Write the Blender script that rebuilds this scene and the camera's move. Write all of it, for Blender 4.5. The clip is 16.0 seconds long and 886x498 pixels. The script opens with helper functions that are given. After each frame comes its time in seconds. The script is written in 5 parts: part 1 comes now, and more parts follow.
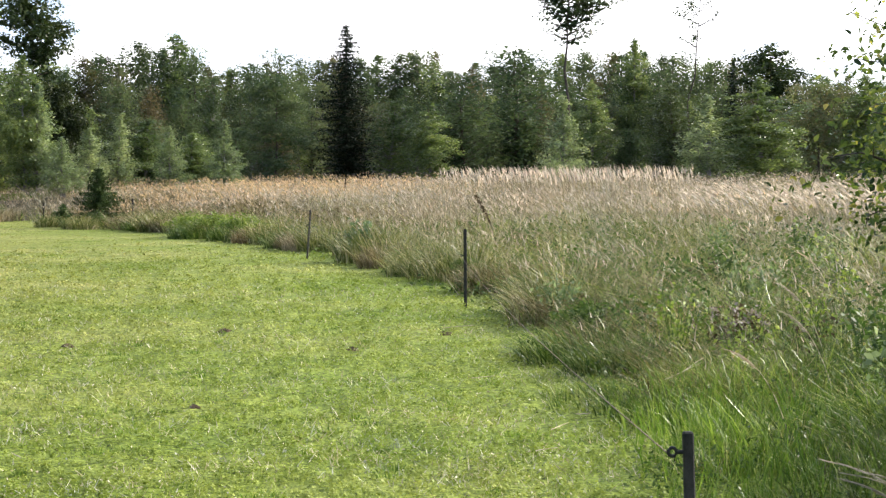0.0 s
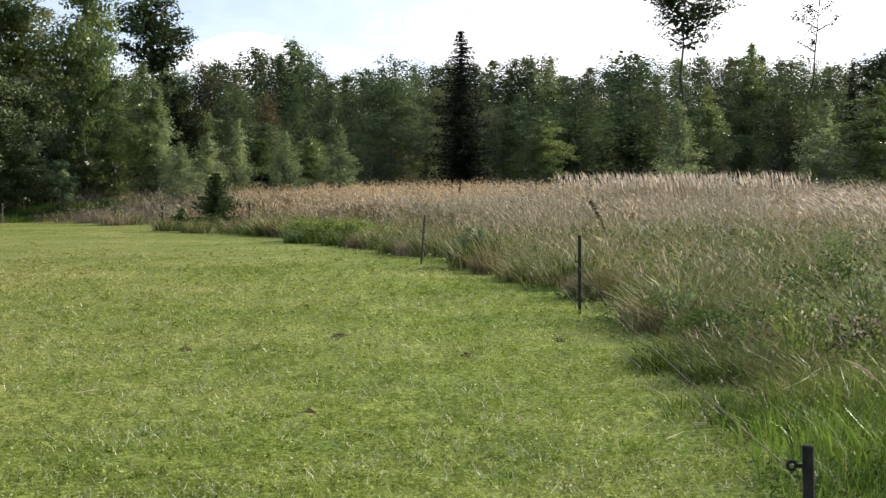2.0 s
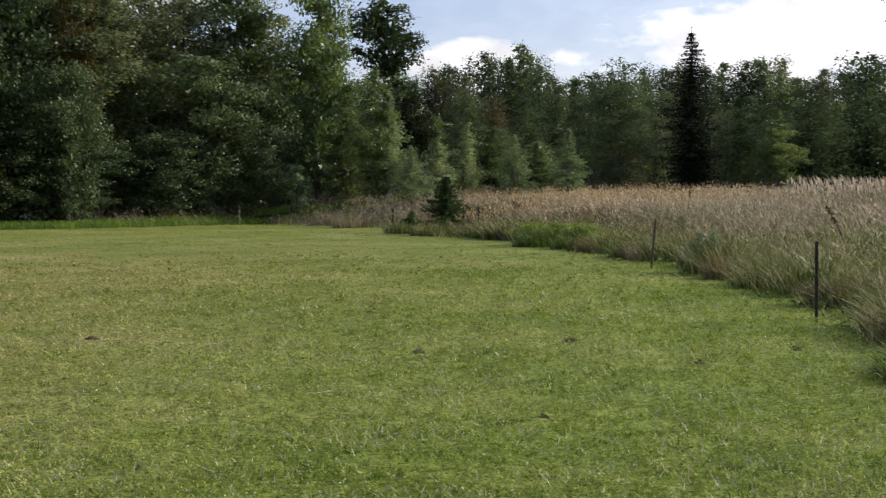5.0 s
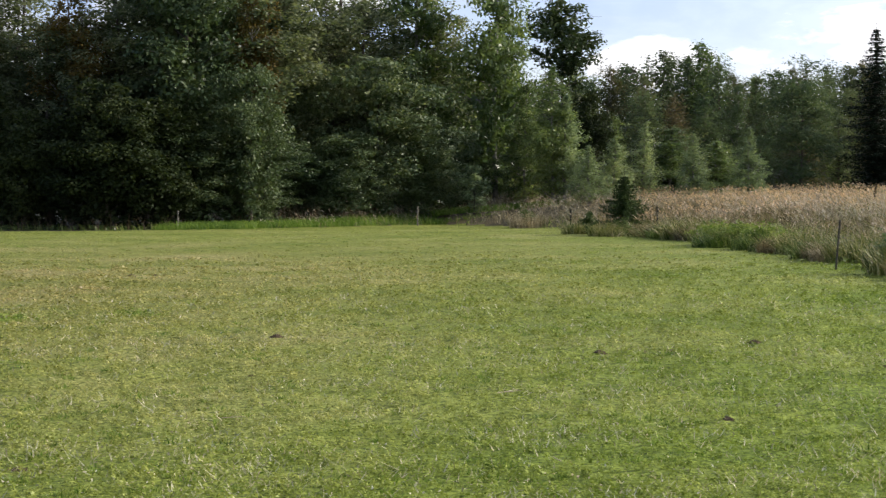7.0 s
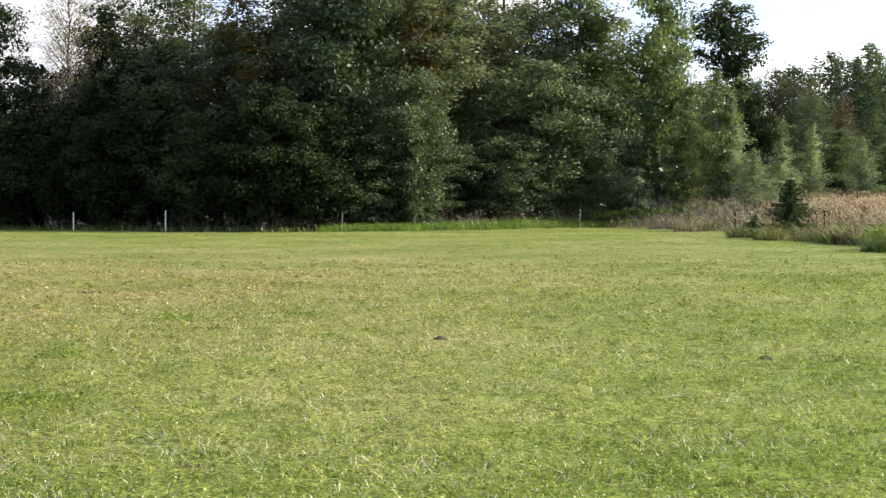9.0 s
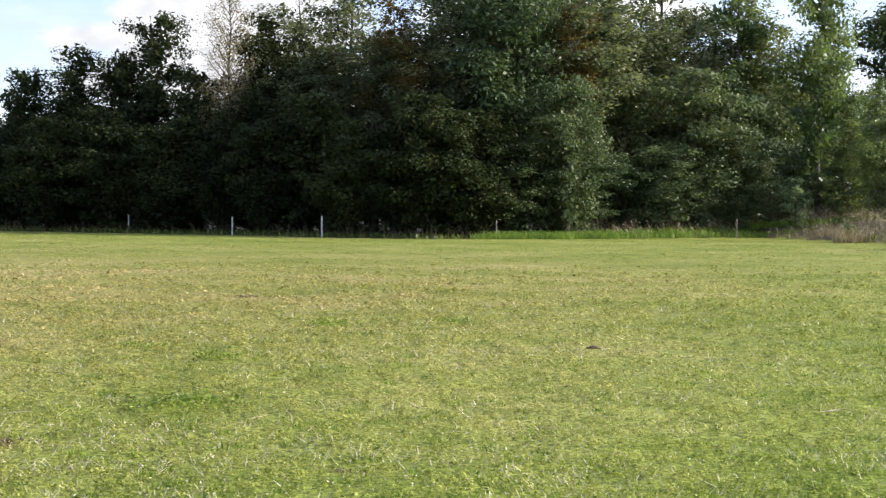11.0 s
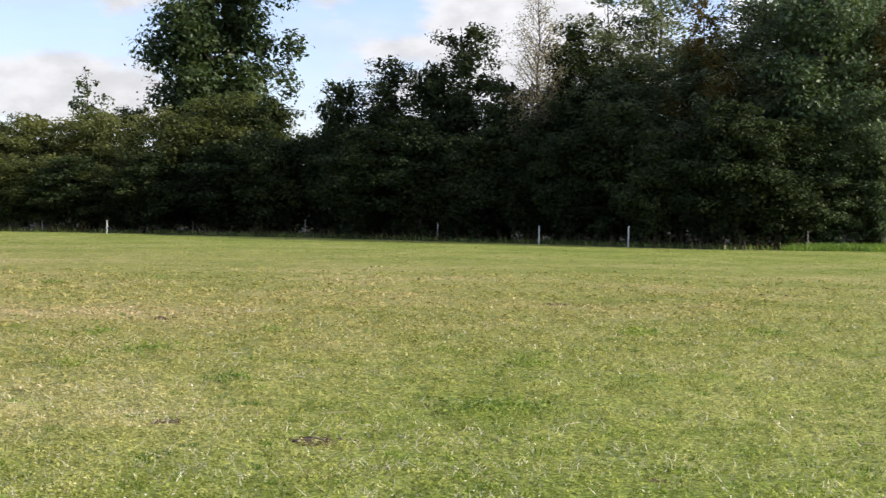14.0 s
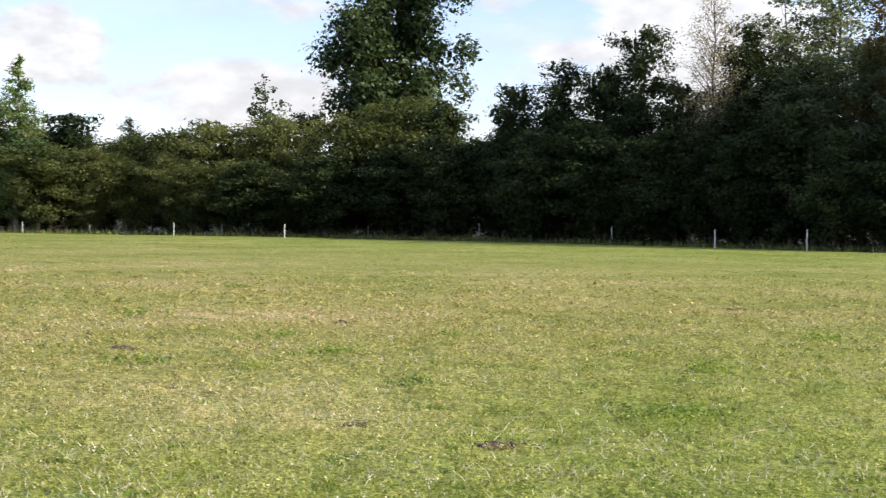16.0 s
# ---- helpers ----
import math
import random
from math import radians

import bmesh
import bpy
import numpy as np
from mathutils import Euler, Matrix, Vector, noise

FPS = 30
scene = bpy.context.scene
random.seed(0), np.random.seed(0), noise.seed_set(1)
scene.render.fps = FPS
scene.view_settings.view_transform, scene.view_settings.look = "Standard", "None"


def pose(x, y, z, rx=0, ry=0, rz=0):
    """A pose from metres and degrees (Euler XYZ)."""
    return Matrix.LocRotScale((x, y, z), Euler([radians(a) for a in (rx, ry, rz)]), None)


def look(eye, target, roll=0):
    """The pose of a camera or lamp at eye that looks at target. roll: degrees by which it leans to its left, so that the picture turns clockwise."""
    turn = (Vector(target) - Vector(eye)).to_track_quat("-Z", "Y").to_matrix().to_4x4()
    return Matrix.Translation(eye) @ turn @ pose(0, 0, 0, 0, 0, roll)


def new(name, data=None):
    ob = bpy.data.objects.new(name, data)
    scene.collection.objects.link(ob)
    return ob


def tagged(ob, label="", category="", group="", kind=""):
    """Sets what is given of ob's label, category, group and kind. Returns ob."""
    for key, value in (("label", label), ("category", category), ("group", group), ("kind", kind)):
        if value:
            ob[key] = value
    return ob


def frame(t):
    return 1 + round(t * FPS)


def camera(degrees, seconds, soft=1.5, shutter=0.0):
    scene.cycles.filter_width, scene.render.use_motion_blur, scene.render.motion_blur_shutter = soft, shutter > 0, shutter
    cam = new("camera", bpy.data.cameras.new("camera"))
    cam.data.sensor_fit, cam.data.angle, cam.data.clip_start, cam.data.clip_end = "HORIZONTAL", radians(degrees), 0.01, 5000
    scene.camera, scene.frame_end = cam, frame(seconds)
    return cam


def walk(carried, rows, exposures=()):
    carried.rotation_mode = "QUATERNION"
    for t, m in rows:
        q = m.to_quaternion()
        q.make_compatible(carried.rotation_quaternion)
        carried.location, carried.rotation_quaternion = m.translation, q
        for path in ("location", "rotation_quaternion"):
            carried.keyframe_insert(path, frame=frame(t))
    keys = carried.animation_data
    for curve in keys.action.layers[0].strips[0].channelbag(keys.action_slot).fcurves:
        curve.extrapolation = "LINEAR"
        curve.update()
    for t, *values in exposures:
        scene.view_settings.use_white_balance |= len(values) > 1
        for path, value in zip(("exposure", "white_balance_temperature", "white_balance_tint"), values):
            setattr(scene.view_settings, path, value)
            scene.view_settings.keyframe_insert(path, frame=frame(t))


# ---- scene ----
cam = camera(30.0, 16.0, soft=1.3, shutter=0.35)
# seconds, x, y, z, yaw, pitch, roll: someone stands on the lawn and pans to the left
PATH = [
    (0.0, 0.000, -0.000, 1.550, 0.00, -2.24, 0.45),
    (0.5, 0.003, 0.008, 1.552, 0.90, -2.21, 0.56),
    (1.0, 0.001, 0.008, 1.554, 1.87, -2.15, 0.49),
    (1.5, -0.004, 0.006, 1.557, 2.82, -2.10, 0.39),
    (2.0, -0.009, 0.001, 1.561, 3.94, -2.04, 0.28),
    (2.5, -0.015, -0.007, 1.566, 5.03, -1.98, 0.18),
    (3.0, -0.021, -0.014, 1.568, 6.32, -1.95, 0.07),
    (5.5, -0.092, 0.019, 1.574, 13.31, -1.89, 0.17),
    (6.0, -0.110, 0.025, 1.570, 14.87, -1.89, 0.18),
    (6.5, -0.111, 0.018, 1.571, 16.33, -1.89, 0.15),
    (7.0, -0.111, 0.000, 1.572, 17.91, -1.87, 0.19),
    (7.5, -0.115, -0.016, 1.575, 19.34, -1.85, 0.20),
    (8.0, -0.113, -0.027, 1.578, 20.84, -1.84, 0.16),
    (8.5, -0.114, -0.042, 1.576, 22.16, -1.79, 0.14),
    (9.0, -0.115, -0.051, 1.579, 23.51, -1.77, 0.07),
    (11.5, -0.132, -0.013, 1.582, 30.30, -1.43, -0.56),
    (12.0, -0.163, 0.003, 1.567, 31.82, -1.35, -0.67),
    (12.5, -0.190, 0.017, 1.563, 33.40, -1.32, -0.84),
    (13.0, -0.216, 0.027, 1.560, 35.30, -1.29, -0.88),
    (13.5, -0.230, 0.025, 1.559, 37.26, -1.31, -0.98),
    (14.0, -0.229, 0.005, 1.553, 39.40, -1.29, -0.83),
    (14.5, -0.226, -0.024, 1.559, 41.01, -1.28, -0.77),
    (15.0, -0.232, -0.047, 1.561, 42.35, -1.27, -0.84),
    (15.5, -0.251, -0.070, 1.570, 43.57, -1.30, -0.99),
    (16.0, -0.263, -0.083, 1.569, 45.36, -1.25, -0.66),
]
EXPOSURES = [(0.0, 0.97), (1.0, 0.86), (1.8, 0.50), (2.6, -0.10), (3.2, -0.28), (5.3, -0.12), (6.6, 0.05), (7.6, 0.46), (9.0, 0.76), (11.3, 0.74), (12.7, 0.72), (13.5, 0.73), (14.0, 0.53), (15.0, 0.65), (16.0, 0.67)]
walk(cam, [(t, pose(x, y, z, 90 + pitch, roll, yaw)) for t, x, y, z, yaw, pitch, roll in PATH], EXPOSURES)

# ---- world and sun ----
SUN_AZ, SUN_EL = 60.0, 28.0      # degrees clockwise from +y, degrees up
sun_way = Vector((math.sin(radians(SUN_AZ)) * math.cos(radians(SUN_EL)), math.cos(radians(SUN_AZ)) * math.cos(radians(SUN_EL)), math.sin(radians(SUN_EL))))
sun_data = bpy.data.lights.new("sun", "SUN")
sun_data.energy, sun_data.angle, sun_data.color = 5.0, radians(0.6), (1.0, 0.93, 0.80)
sun = new("sun", sun_data)
sun.matrix_world = look(sun_way * 60, (0, 0, 0))

world = bpy.data.worlds.new("sky")
scene.world = world
world.use_nodes = True
wn, wl = world.node_tree.nodes, world.node_tree.links
wn.clear()
sky = wn.new("ShaderNodeTexSky")
sky.sky_type, sky.sun_disc = "NISHITA", False
sky.sun_elevation, sky.sun_rotation = radians(SUN_EL), radians(SUN_AZ)
sky.air_density, sky.dust_density, sky.ozone_density = 1.0, 0.4, 2.5
coord = wn.new("ShaderNodeTexCoord")


def wnode(kind, op="", *values):
    """A node of the sky with its values or links, in the order of its sockets."""
    n = wn.new(kind)
    if op:
        n.operation = op
    for k, v in enumerate(values):
        if isinstance(v, bpy.types.NodeSocket):
            wl.new(v, n.inputs[k])
        elif v is not None:
            n.inputs[k].default_value = v
    return n


def sky_noise(scale, place, detail, rough):
    m = wn.new("ShaderNodeMapping")
    m.inputs["Location"].default_value, m.inputs["Scale"].default_value = place, scale
    wl.new(coord.outputs["Generated"], m.inputs["Vector"])
    t = wn.new("ShaderNodeTexNoise")
    t.inputs["Scale"].default_value, t.inputs["Detail"].default_value, t.inputs["Roughness"].default_value = 1.0, detail, rough
    wl.new(m.outputs["Vector"], t.inputs["Vector"])
    return t.outputs["Fac"]


def sky_range(value, a, b, low, high):
    n = wn.new("ShaderNodeMapRange")
    n.interpolation_type = "SMOOTHSTEP"
    for k, v in zip(("From Min", "From Max", "To Min", "To Max"), (a, b, low, high)):
        n.inputs[k].default_value = v
    wl.new(value, n.inputs["Value"])
    return n.outputs["Result"]


# heaped clouds: degrees left of +y, degrees up, half width and half height in degrees, thickness
CLOUDS = [(10.6, 4.4, 2.2, 1.1, 1.0), (0.0, 5.0, 8.0, 1.7, 0.9), (-8.0, 6.6, 9.0, 3.2, 1.0), (-16.0, 9.0, 10.0, 6.0, 1.0), (36.5, 5.2, 5.5, 3.4, 1.0), (41.0, 9.0, 7.0, 2.0, 0.85), (51.5, 3.7, 5.0, 1.5, 1.0), (58.6, 5.4, 2.4, 1.5, 1.0),
          (50.5, 7.2, 2.6, 0.8, 0.6), (25.0, 7.0, 6.0, 3.0, 0.8), (75.0, 8.0, 9.0, 4.0, 1.0)]
ragged = sky_noise((16.0, 16.0, 40.0), (2.3, 0.6, 0.35), 7.0, 0.55)
billow = sky_noise((30.0, 30.0, 60.0), (0.4, 3.1, 1.2), 6.0, 0.55)
wisps = sky_noise((3.0, 3.0, 22.0), (5.0, 1.0, 0.2), 6.0, 0.6)
heap = None
for left, up, wide, tall, thick in CLOUDS:
    c = Vector((-math.sin(radians(left)) * math.cos(radians(up)), math.cos(radians(left)) * math.cos(radians(up)), math.sin(radians(up))))
    away = wnode("ShaderNodeVectorMath", "SUBTRACT", coord.outputs["Generated"], c)
    shrunk = wnode("ShaderNodeVectorMath", "MULTIPLY", away.outputs["Vector"], (1 / radians(wide), 1 / radians(wide), 1 / radians(tall)))
    near_it = sky_range(wnode("ShaderNodeVectorMath", "LENGTH", shrunk.outputs["Vector"]).outputs["Value"], 1.5, 0.2, 0.0, thick)
    heap = near_it if heap is None else wnode("ShaderNodeMath", "MAXIMUM", heap, near_it).outputs[0]
# ragged rims: the noise eats into the heaps
rim = wnode("ShaderNodeMath", "MULTIPLY_ADD", ragged, 1.9, -0.98)
dense = wnode("ShaderNodeMath", "ADD", heap, rim.outputs[0])
solid_cover = sky_range(dense.outputs[0], 0.20, 0.62, 0.0, 0.95)
veil = sky_range(wisps, 0.44, 0.72, 0.10, 0.44)
sunward = wnode("ShaderNodeVectorMath", "DOT_PRODUCT", coord.outputs["Generated"], sun_way)
haze = sky_range(sunward.outputs["Value"], 0.20, 0.52, 0.0, 0.26)
cover = wnode("ShaderNodeMath", "MAXIMUM", solid_cover, wnode("ShaderNodeMath", "ADD", veil, haze).outputs[0])
sky_light = wn.new("ShaderNodeBackground")
sky_light.inputs["Strength"].default_value = 0.138
cloud_light = wn.new("ShaderNodeBackground")
cloud_light.inputs["Color"].default_value = (0.985, 0.975, 1.0, 1)
# clouds glow more towards the sun
facing = sky_range(sunward.outputs["Value"], -0.15, 0.60, 0.66, 1.48)
swell = sky_range(billow, 0.34, 0.62, 0.80, 1.0)
glow = wnode("ShaderNodeMath", "MULTIPLY", facing, swell)
wl.new(glow.outputs[0], cloud_light.inputs["Strength"])
mixer, out = wn.new("ShaderNodeMixShader"), wn.new("ShaderNodeOutputWorld")
wl.new(cover.outputs[0], mixer.inputs["Fac"])
tint = wn.new("ShaderNodeMix")
tint.data_type, tint.blend_type = "RGBA", "MULTIPLY"
tint.inputs[0].default_value, tint.inputs[7].default_value = 1.0, (1.0, 0.94, 1.15, 1)
wl.new(sky.outputs["Color"], tint.inputs[6])
wl.new(tint.outputs[2], sky_light.inputs["Color"])
wl.new(sky_light.outputs["Background"], mixer.inputs[1])
wl.new(cloud_light.outputs["Background"], mixer.inputs[2])
wl.new(mixer.outputs["Shader"], out.inputs["Surface"])


# ---- materials ----
def material(name):
    m = bpy.data.materials.new(name)
    m.use_nodes = True
    m.node_tree.nodes.clear()
    return m, m.node_tree.nodes, m.node_tree.links


def ramp(n, stops, mode="LINEAR"):
    r = n.new("ShaderNodeValToRGB")
    e = r.color_ramp.elements
    r.color_ramp.interpolation = mode
    while len(e) < len(stops):
        e.new(0.5)
    for el, (p, c) in zip(e, stops):
        el.position, el.color = p, (*c, 1)
    return r


def noise_at(n, l, scale, detail=3.0, rough=0.55):
    g = n.new("ShaderNodeNewGeometry")
    t = n.new("ShaderNodeTexNoise")
    t.inputs["Scale"].default_value, t.inputs["Detail"].default_value, t.inputs["Roughness"].default_value = scale, detail, rough
    l.new(g.outputs["Position"], t.inputs["Vector"])
    return t.outputs["Fac"]


def mix_rgb(n, l, fac, a, b, blend="MIX"):
    m = n.new("ShaderNodeMix")
    m.data_type, m.blend_type = "RGBA", blend
    for s, v in ((m.inputs[0], fac), (m.inputs[6], a), (m.inputs[7], b)):
        if isinstance(v, (int, float)):
            s.default_value = v
        elif isinstance(v, tuple):
            s.default_value = (*v, 1)
        else:
            l.new(v, s)
    return m.outputs[2]


def leafy(name, stops, gloss=0.45, through_light=0.35, spread=0.35, patch=0.25, shine=0.11, glow=(1.12, 1.1, 0.72)):
    """Leaves or blades: colour varies leaf by leaf, plant by plant and in soft patches; some light comes through."""
    m, n, l = material(name)
    geo, info = n.new("ShaderNodeNewGeometry"), n.new("ShaderNodeObjectInfo")
    r = ramp(n, stops)
    add = n.new("ShaderNodeMath")
    add.operation = "MULTIPLY_ADD"
    l.new(geo.outputs["Random Per Island"], add.inputs[0])
    add.inputs[1].default_value = 1.0 - spread
    half = n.new("ShaderNodeMath")
    half.operation = "MULTIPLY"
    l.new(info.outputs["Random"], half.inputs[0])
    half.inputs[1].default_value = spread
    l.new(half.outputs[0], add.inputs[2])
    l.new(add.outputs[0], r.inputs["Fac"])
    patches = ramp(n, [(0.32, (0.52, 0.60, 0.62)), (0.68, (1.32, 1.22, 1.16))])
    l.new(noise_at(n, l, patch), patches.inputs["Fac"])
    colour = mix_rgb(n, l, 1.0, r.outputs["Color"], patches.outputs["Color"], "MULTIPLY")
    b, tr, mx, o = n.new("ShaderNodeBsdfPrincipled"), n.new("ShaderNodeBsdfTranslucent"), n.new("ShaderNodeMixShader"), n.new("ShaderNodeOutputMaterial")
    b.inputs["Roughness"].default_value = gloss
    b.inputs["Specular IOR Level"].default_value = shine
    l.new(colour, b.inputs["Base Color"])
    warm = mix_rgb(n, l, 1.0, colour, glow, "MULTIPLY")
    l.new(warm, tr.inputs["Color"])
    mx.inputs[0].default_value = through_light
    l.new(b.outputs[0], mx.inputs[1])
    l.new(tr.outputs[0], mx.inputs[2])
    l.new(mx.outputs[0], o.inputs["Surface"])
    return m


def solid(name, dark, light, scale, rough=0.85, detail=5.0, bump=0.3, fine=None):
    """An opaque, uneven surface with grain and relief."""
    m, n, l = material(name)
    r = ramp(n, [(0.3, dark), (0.7, light)])
    l.new(noise_at(n, l, scale, detail, 0.6), r.inputs["Fac"])
    grain = ramp(n, [(0.25, (0.7, 0.7, 0.7)), (0.75, (1.2, 1.2, 1.2))])
    f = noise_at(n, l, fine or scale * 9, 4.0, 0.65)
    l.new(f, grain.inputs["Fac"])
    colour = mix_rgb(n, l, 1.0, r.outputs["Color"], grain.outputs["Color"], "MULTIPLY")
    b, bp, o = n.new("ShaderNodeBsdfPrincipled"), n.new("ShaderNodeBump"), n.new("ShaderNodeOutputMaterial")
    b.inputs["Roughness"].default_value = rough
    b.inputs["Specular IOR Level"].default_value = 0.2
    bp.inputs["Strength"].default_value, bp.inputs["Distance"].default_value = bump, 0.05
    l.new(f, bp.inputs["Height"])
    l.new(bp.outputs[0], b.inputs["Normal"])
    l.new(colour, b.inputs["Base Color"])
    l.new(b.outputs[0], o.inputs["Surface"])
    return m


def lawn_colours(n, l):
    """Mown turf: yellow-green with lusher and drier patches; the dark mottling paints shade between tufts."""
    big = ramp(n, [(0.34, (0.240, 0.275, 0.062)), (0.50, (0.322, 0.330, 0.097)), (0.68, (0.425, 0.388, 0.170))])
    l.new(noise_at(n, l, 0.22, 5.0, 0.6), big.inputs["Fac"])
    west = n.new("ShaderNodeSeparateXYZ")
    place = n.new("ShaderNodeNewGeometry")
    l.new(place.outputs["Position"], west.inputs[0])
    dryer = n.new("ShaderNodeMapRange")
    dryer.inputs["From Min"].default_value, dryer.inputs["From Max"].default_value = -1.0, -16.0
    l.new(west.outputs["X"], dryer.inputs["Value"])
    inner = n.new("ShaderNodeMapRange")
    inner.inputs["From Min"].default_value, inner.inputs["From Max"].default_value, inner.inputs["To Min"].default_value, inner.inputs["To Max"].default_value = 22.0, 56.0, 1.0, 0.35
    l.new(west.outputs["Y"], inner.inputs["Value"])
    both = n.new("ShaderNodeMath")
    both.operation = "MULTIPLY"
    l.new(dryer.outputs["Result"], both.inputs[0])
    l.new(inner.outputs["Result"], both.inputs[1])
    dry_tone = mix_rgb(n, l, both.outputs[0], (0.84, 1.0, 0.65), (1.15, 1.0, 1.24))
    small = ramp(n, [(0.3, (0.71, 0.77, 0.52)), (0.48, (1.0, 1.0, 1.0)), (0.7, (1.28, 1.20, 1.28))])
    l.new(noise_at(n, l, 1.9, 5.0, 0.68), small.inputs["Fac"])
    toned = mix_rgb(n, l, 1.0, big.outputs["Color"], dry_tone, "MULTIPLY")
    tuft = ramp(n, [(0.34, (0.54, 0.57, 0.40)), (0.5, (1.0, 1.01, 0.97)), (0.66, (1.28, 1.23, 1.30))])
    l.new(noise_at(n, l, 13.0, 3.0, 0.7), tuft.inputs["Fac"])
    mottled = mix_rgb(n, l, 1.0, small.outputs["Color"], tuft.outputs["Color"], "MULTIPLY")
    return mix_rgb(n, l, 1.0, toned, mottled, "MULTIPLY")


def make_turf():
    m, n, l = material("mown_turf")
    # dark stops paint the shadowed gaps between the blades
    gap_shade = ramp(n, [(0.36, (0.25, 0.285, 0.185)), (0.52, (0.54, 0.59, 0.45)), (0.70, (0.92, 0.94, 0.80))])
    f = noise_at(n, l, 26.0, 3.0, 0.7)
    l.new(f, gap_shade.inputs["Fac"])
    colour = mix_rgb(n, l, 1.0, lawn_colours(n, l), gap_shade.outputs["Color"], "MULTIPLY")
    b, bp, o = n.new("ShaderNodeBsdfPrincipled"), n.new("ShaderNodeBump"), n.new("ShaderNodeOutputMaterial")
    b.inputs["Roughness"].default_value, b.inputs["Specular IOR Level"].default_value = 0.9, 0.15
    bp.inputs["Strength"].default_value, bp.inputs["Distance"].default_value = 0.35, 0.03
    l.new(f, bp.inputs["Height"])
    l.new(bp.outputs[0], b.inputs["Normal"])
    l.new(colour, b.inputs["Base Color"])
    l.new(b.outputs[0], o.inputs["Surface"])
    return m


def make_blades():
    m, n, l = material("turf_blades")
    geo = n.new("ShaderNodeNewGeometry")
    # tone per blade: lowest stop painted as shade, top stops as pale glints
    each = ramp(n, [(0.0, (0.64, 0.67, 0.48)), (0.30, (0.90, 0.91, 0.82)), (0.88, (1.12, 1.10, 1.14)), (0.96, (1.24, 1.21, 1.50)), (1.0, (1.55, 1.50, 2.4))])
    l.new(geo.outputs["Random Per Island"], each.inputs["Fac"])
    colour = mix_rgb(n, l, 1.0, lawn_colours(n, l), each.outputs["Color"], "MULTIPLY")
    b, tr, mx, o = n.new("ShaderNodeBsdfPrincipled"), n.new("ShaderNodeBsdfTranslucent"), n.new("ShaderNodeMixShader"), n.new("ShaderNodeOutputMaterial")
    b.inputs["Roughness"].default_value, b.inputs["Specular IOR Level"].default_value = 0.5, 0.12
    l.new(colour, b.inputs["Base Color"])
    l.new(colour, tr.inputs["Color"])
    mx.inputs[0].default_value = 0.35
    l.new(b.outputs[0], mx.inputs[1])
    l.new(tr.outputs[0], mx.inputs[2])
    l.new(mx.outputs[0], o.inputs["Surface"])
    return m


TURF, BLADES = make_turf(), make_blades()
MEADOW_SOIL = solid("meadow_floor", (0.035, 0.032, 0.016), (0.11, 0.09, 0.05), 0.8)
# soil under the trees: their shade is put into its near-black colour
SHADED_FOREST_SOIL = solid("shaded_forest_floor", (0.010, 0.012, 0.005), (0.030, 0.030, 0.013), 0.7)
EARTH = solid("bare_earth", (0.055, 0.039, 0.022), (0.18, 0.13, 0.08), 14.0, 0.95, 5.0, 0.8)
BARK = solid("grey_brown_bark", (0.045, 0.036, 0.027), (0.13, 0.11, 0.085), 6.0, 0.9)
BIRCH_BARK = solid("white_birch_bark", (0.07, 0.06, 0.05), (0.36, 0.34, 0.31), 5.0, 0.7)
MID_WOOD = solid("brown_stake_wood", (0.05, 0.044, 0.034), (0.14, 0.125, 0.10), 22.0, 0.85)
OLD_WOOD = solid("weathered_stake_wood", (0.12, 0.105, 0.085), (0.30, 0.27, 0.225), 22.0, 0.85)
DARK_WOOD = solid("dark_stake_wood", (0.018, 0.018, 0.014), (0.056, 0.053, 0.044), 22.0, 0.85)
WHITE_PLASTIC = solid("white_plastic_stake", (0.55, 0.54, 0.50), (0.75, 0.74, 0.70), 9.0, 0.5, 3.0, 0.05)
BLACK_PLASTIC = solid("black_insulator_plastic", (0.012, 0.012, 0.012), (0.03, 0.03, 0.03), 30.0, 0.4, 3.0, 0.05)
ROPE = solid("fence_cord", (0.13, 0.09, 0.06), (0.30, 0.23, 0.16), 60.0, 0.8, 3.0, 0.1)
STRAW = solid("dry_straw", (0.38, 0.31, 0.20), (0.62, 0.54, 0.38), 20.0, 0.8, 3.0, 0.2)

# alder green with the hedge's shade put into the leaf colour
SHADED_ALDER_LEAF = leafy("shaded_alder_leaf", [(0.0, (0.014, 0.024, 0.009)), (0.6, (0.030, 0.045, 0.015)), (1.0, (0.080, 0.10, 0.036))], 0.5, 0.28)
WILLOW_LEAF = leafy("willow_leaf", [(0.0, (0.040, 0.07, 0.027)), (0.6, (0.105, 0.15, 0.066)), (1.0, (0.31, 0.35, 0.20))], 0.48, 0.34, shine=0.26)
POPLAR_LEAF = leafy("poplar_leaf", [(0.0, (0.05, 0.078, 0.038)), (0.6, (0.14, 0.172, 0.085)), (1.0, (0.36, 0.39, 0.24))], 0.48, 0.48, shine=0.26)
BUSH_LEAF = leafy("bush_leaf", [(0.0, (0.025, 0.050, 0.014)), (0.55, (0.15, 0.215, 0.05)), (0.9, (0.30, 0.35, 0.085)), (1.0, (0.45, 0.40, 0.10))], 0.34, 0.52, 0.0, patch=3.0, shine=0.35)
BIRCH_LEAF = leafy("birch_leaf", [(0.0, (0.075, 0.125, 0.04)), (0.6, (0.165, 0.23, 0.08)), (1.0, (0.33, 0.38, 0.16))], 0.36, 0.45, shine=0.36)
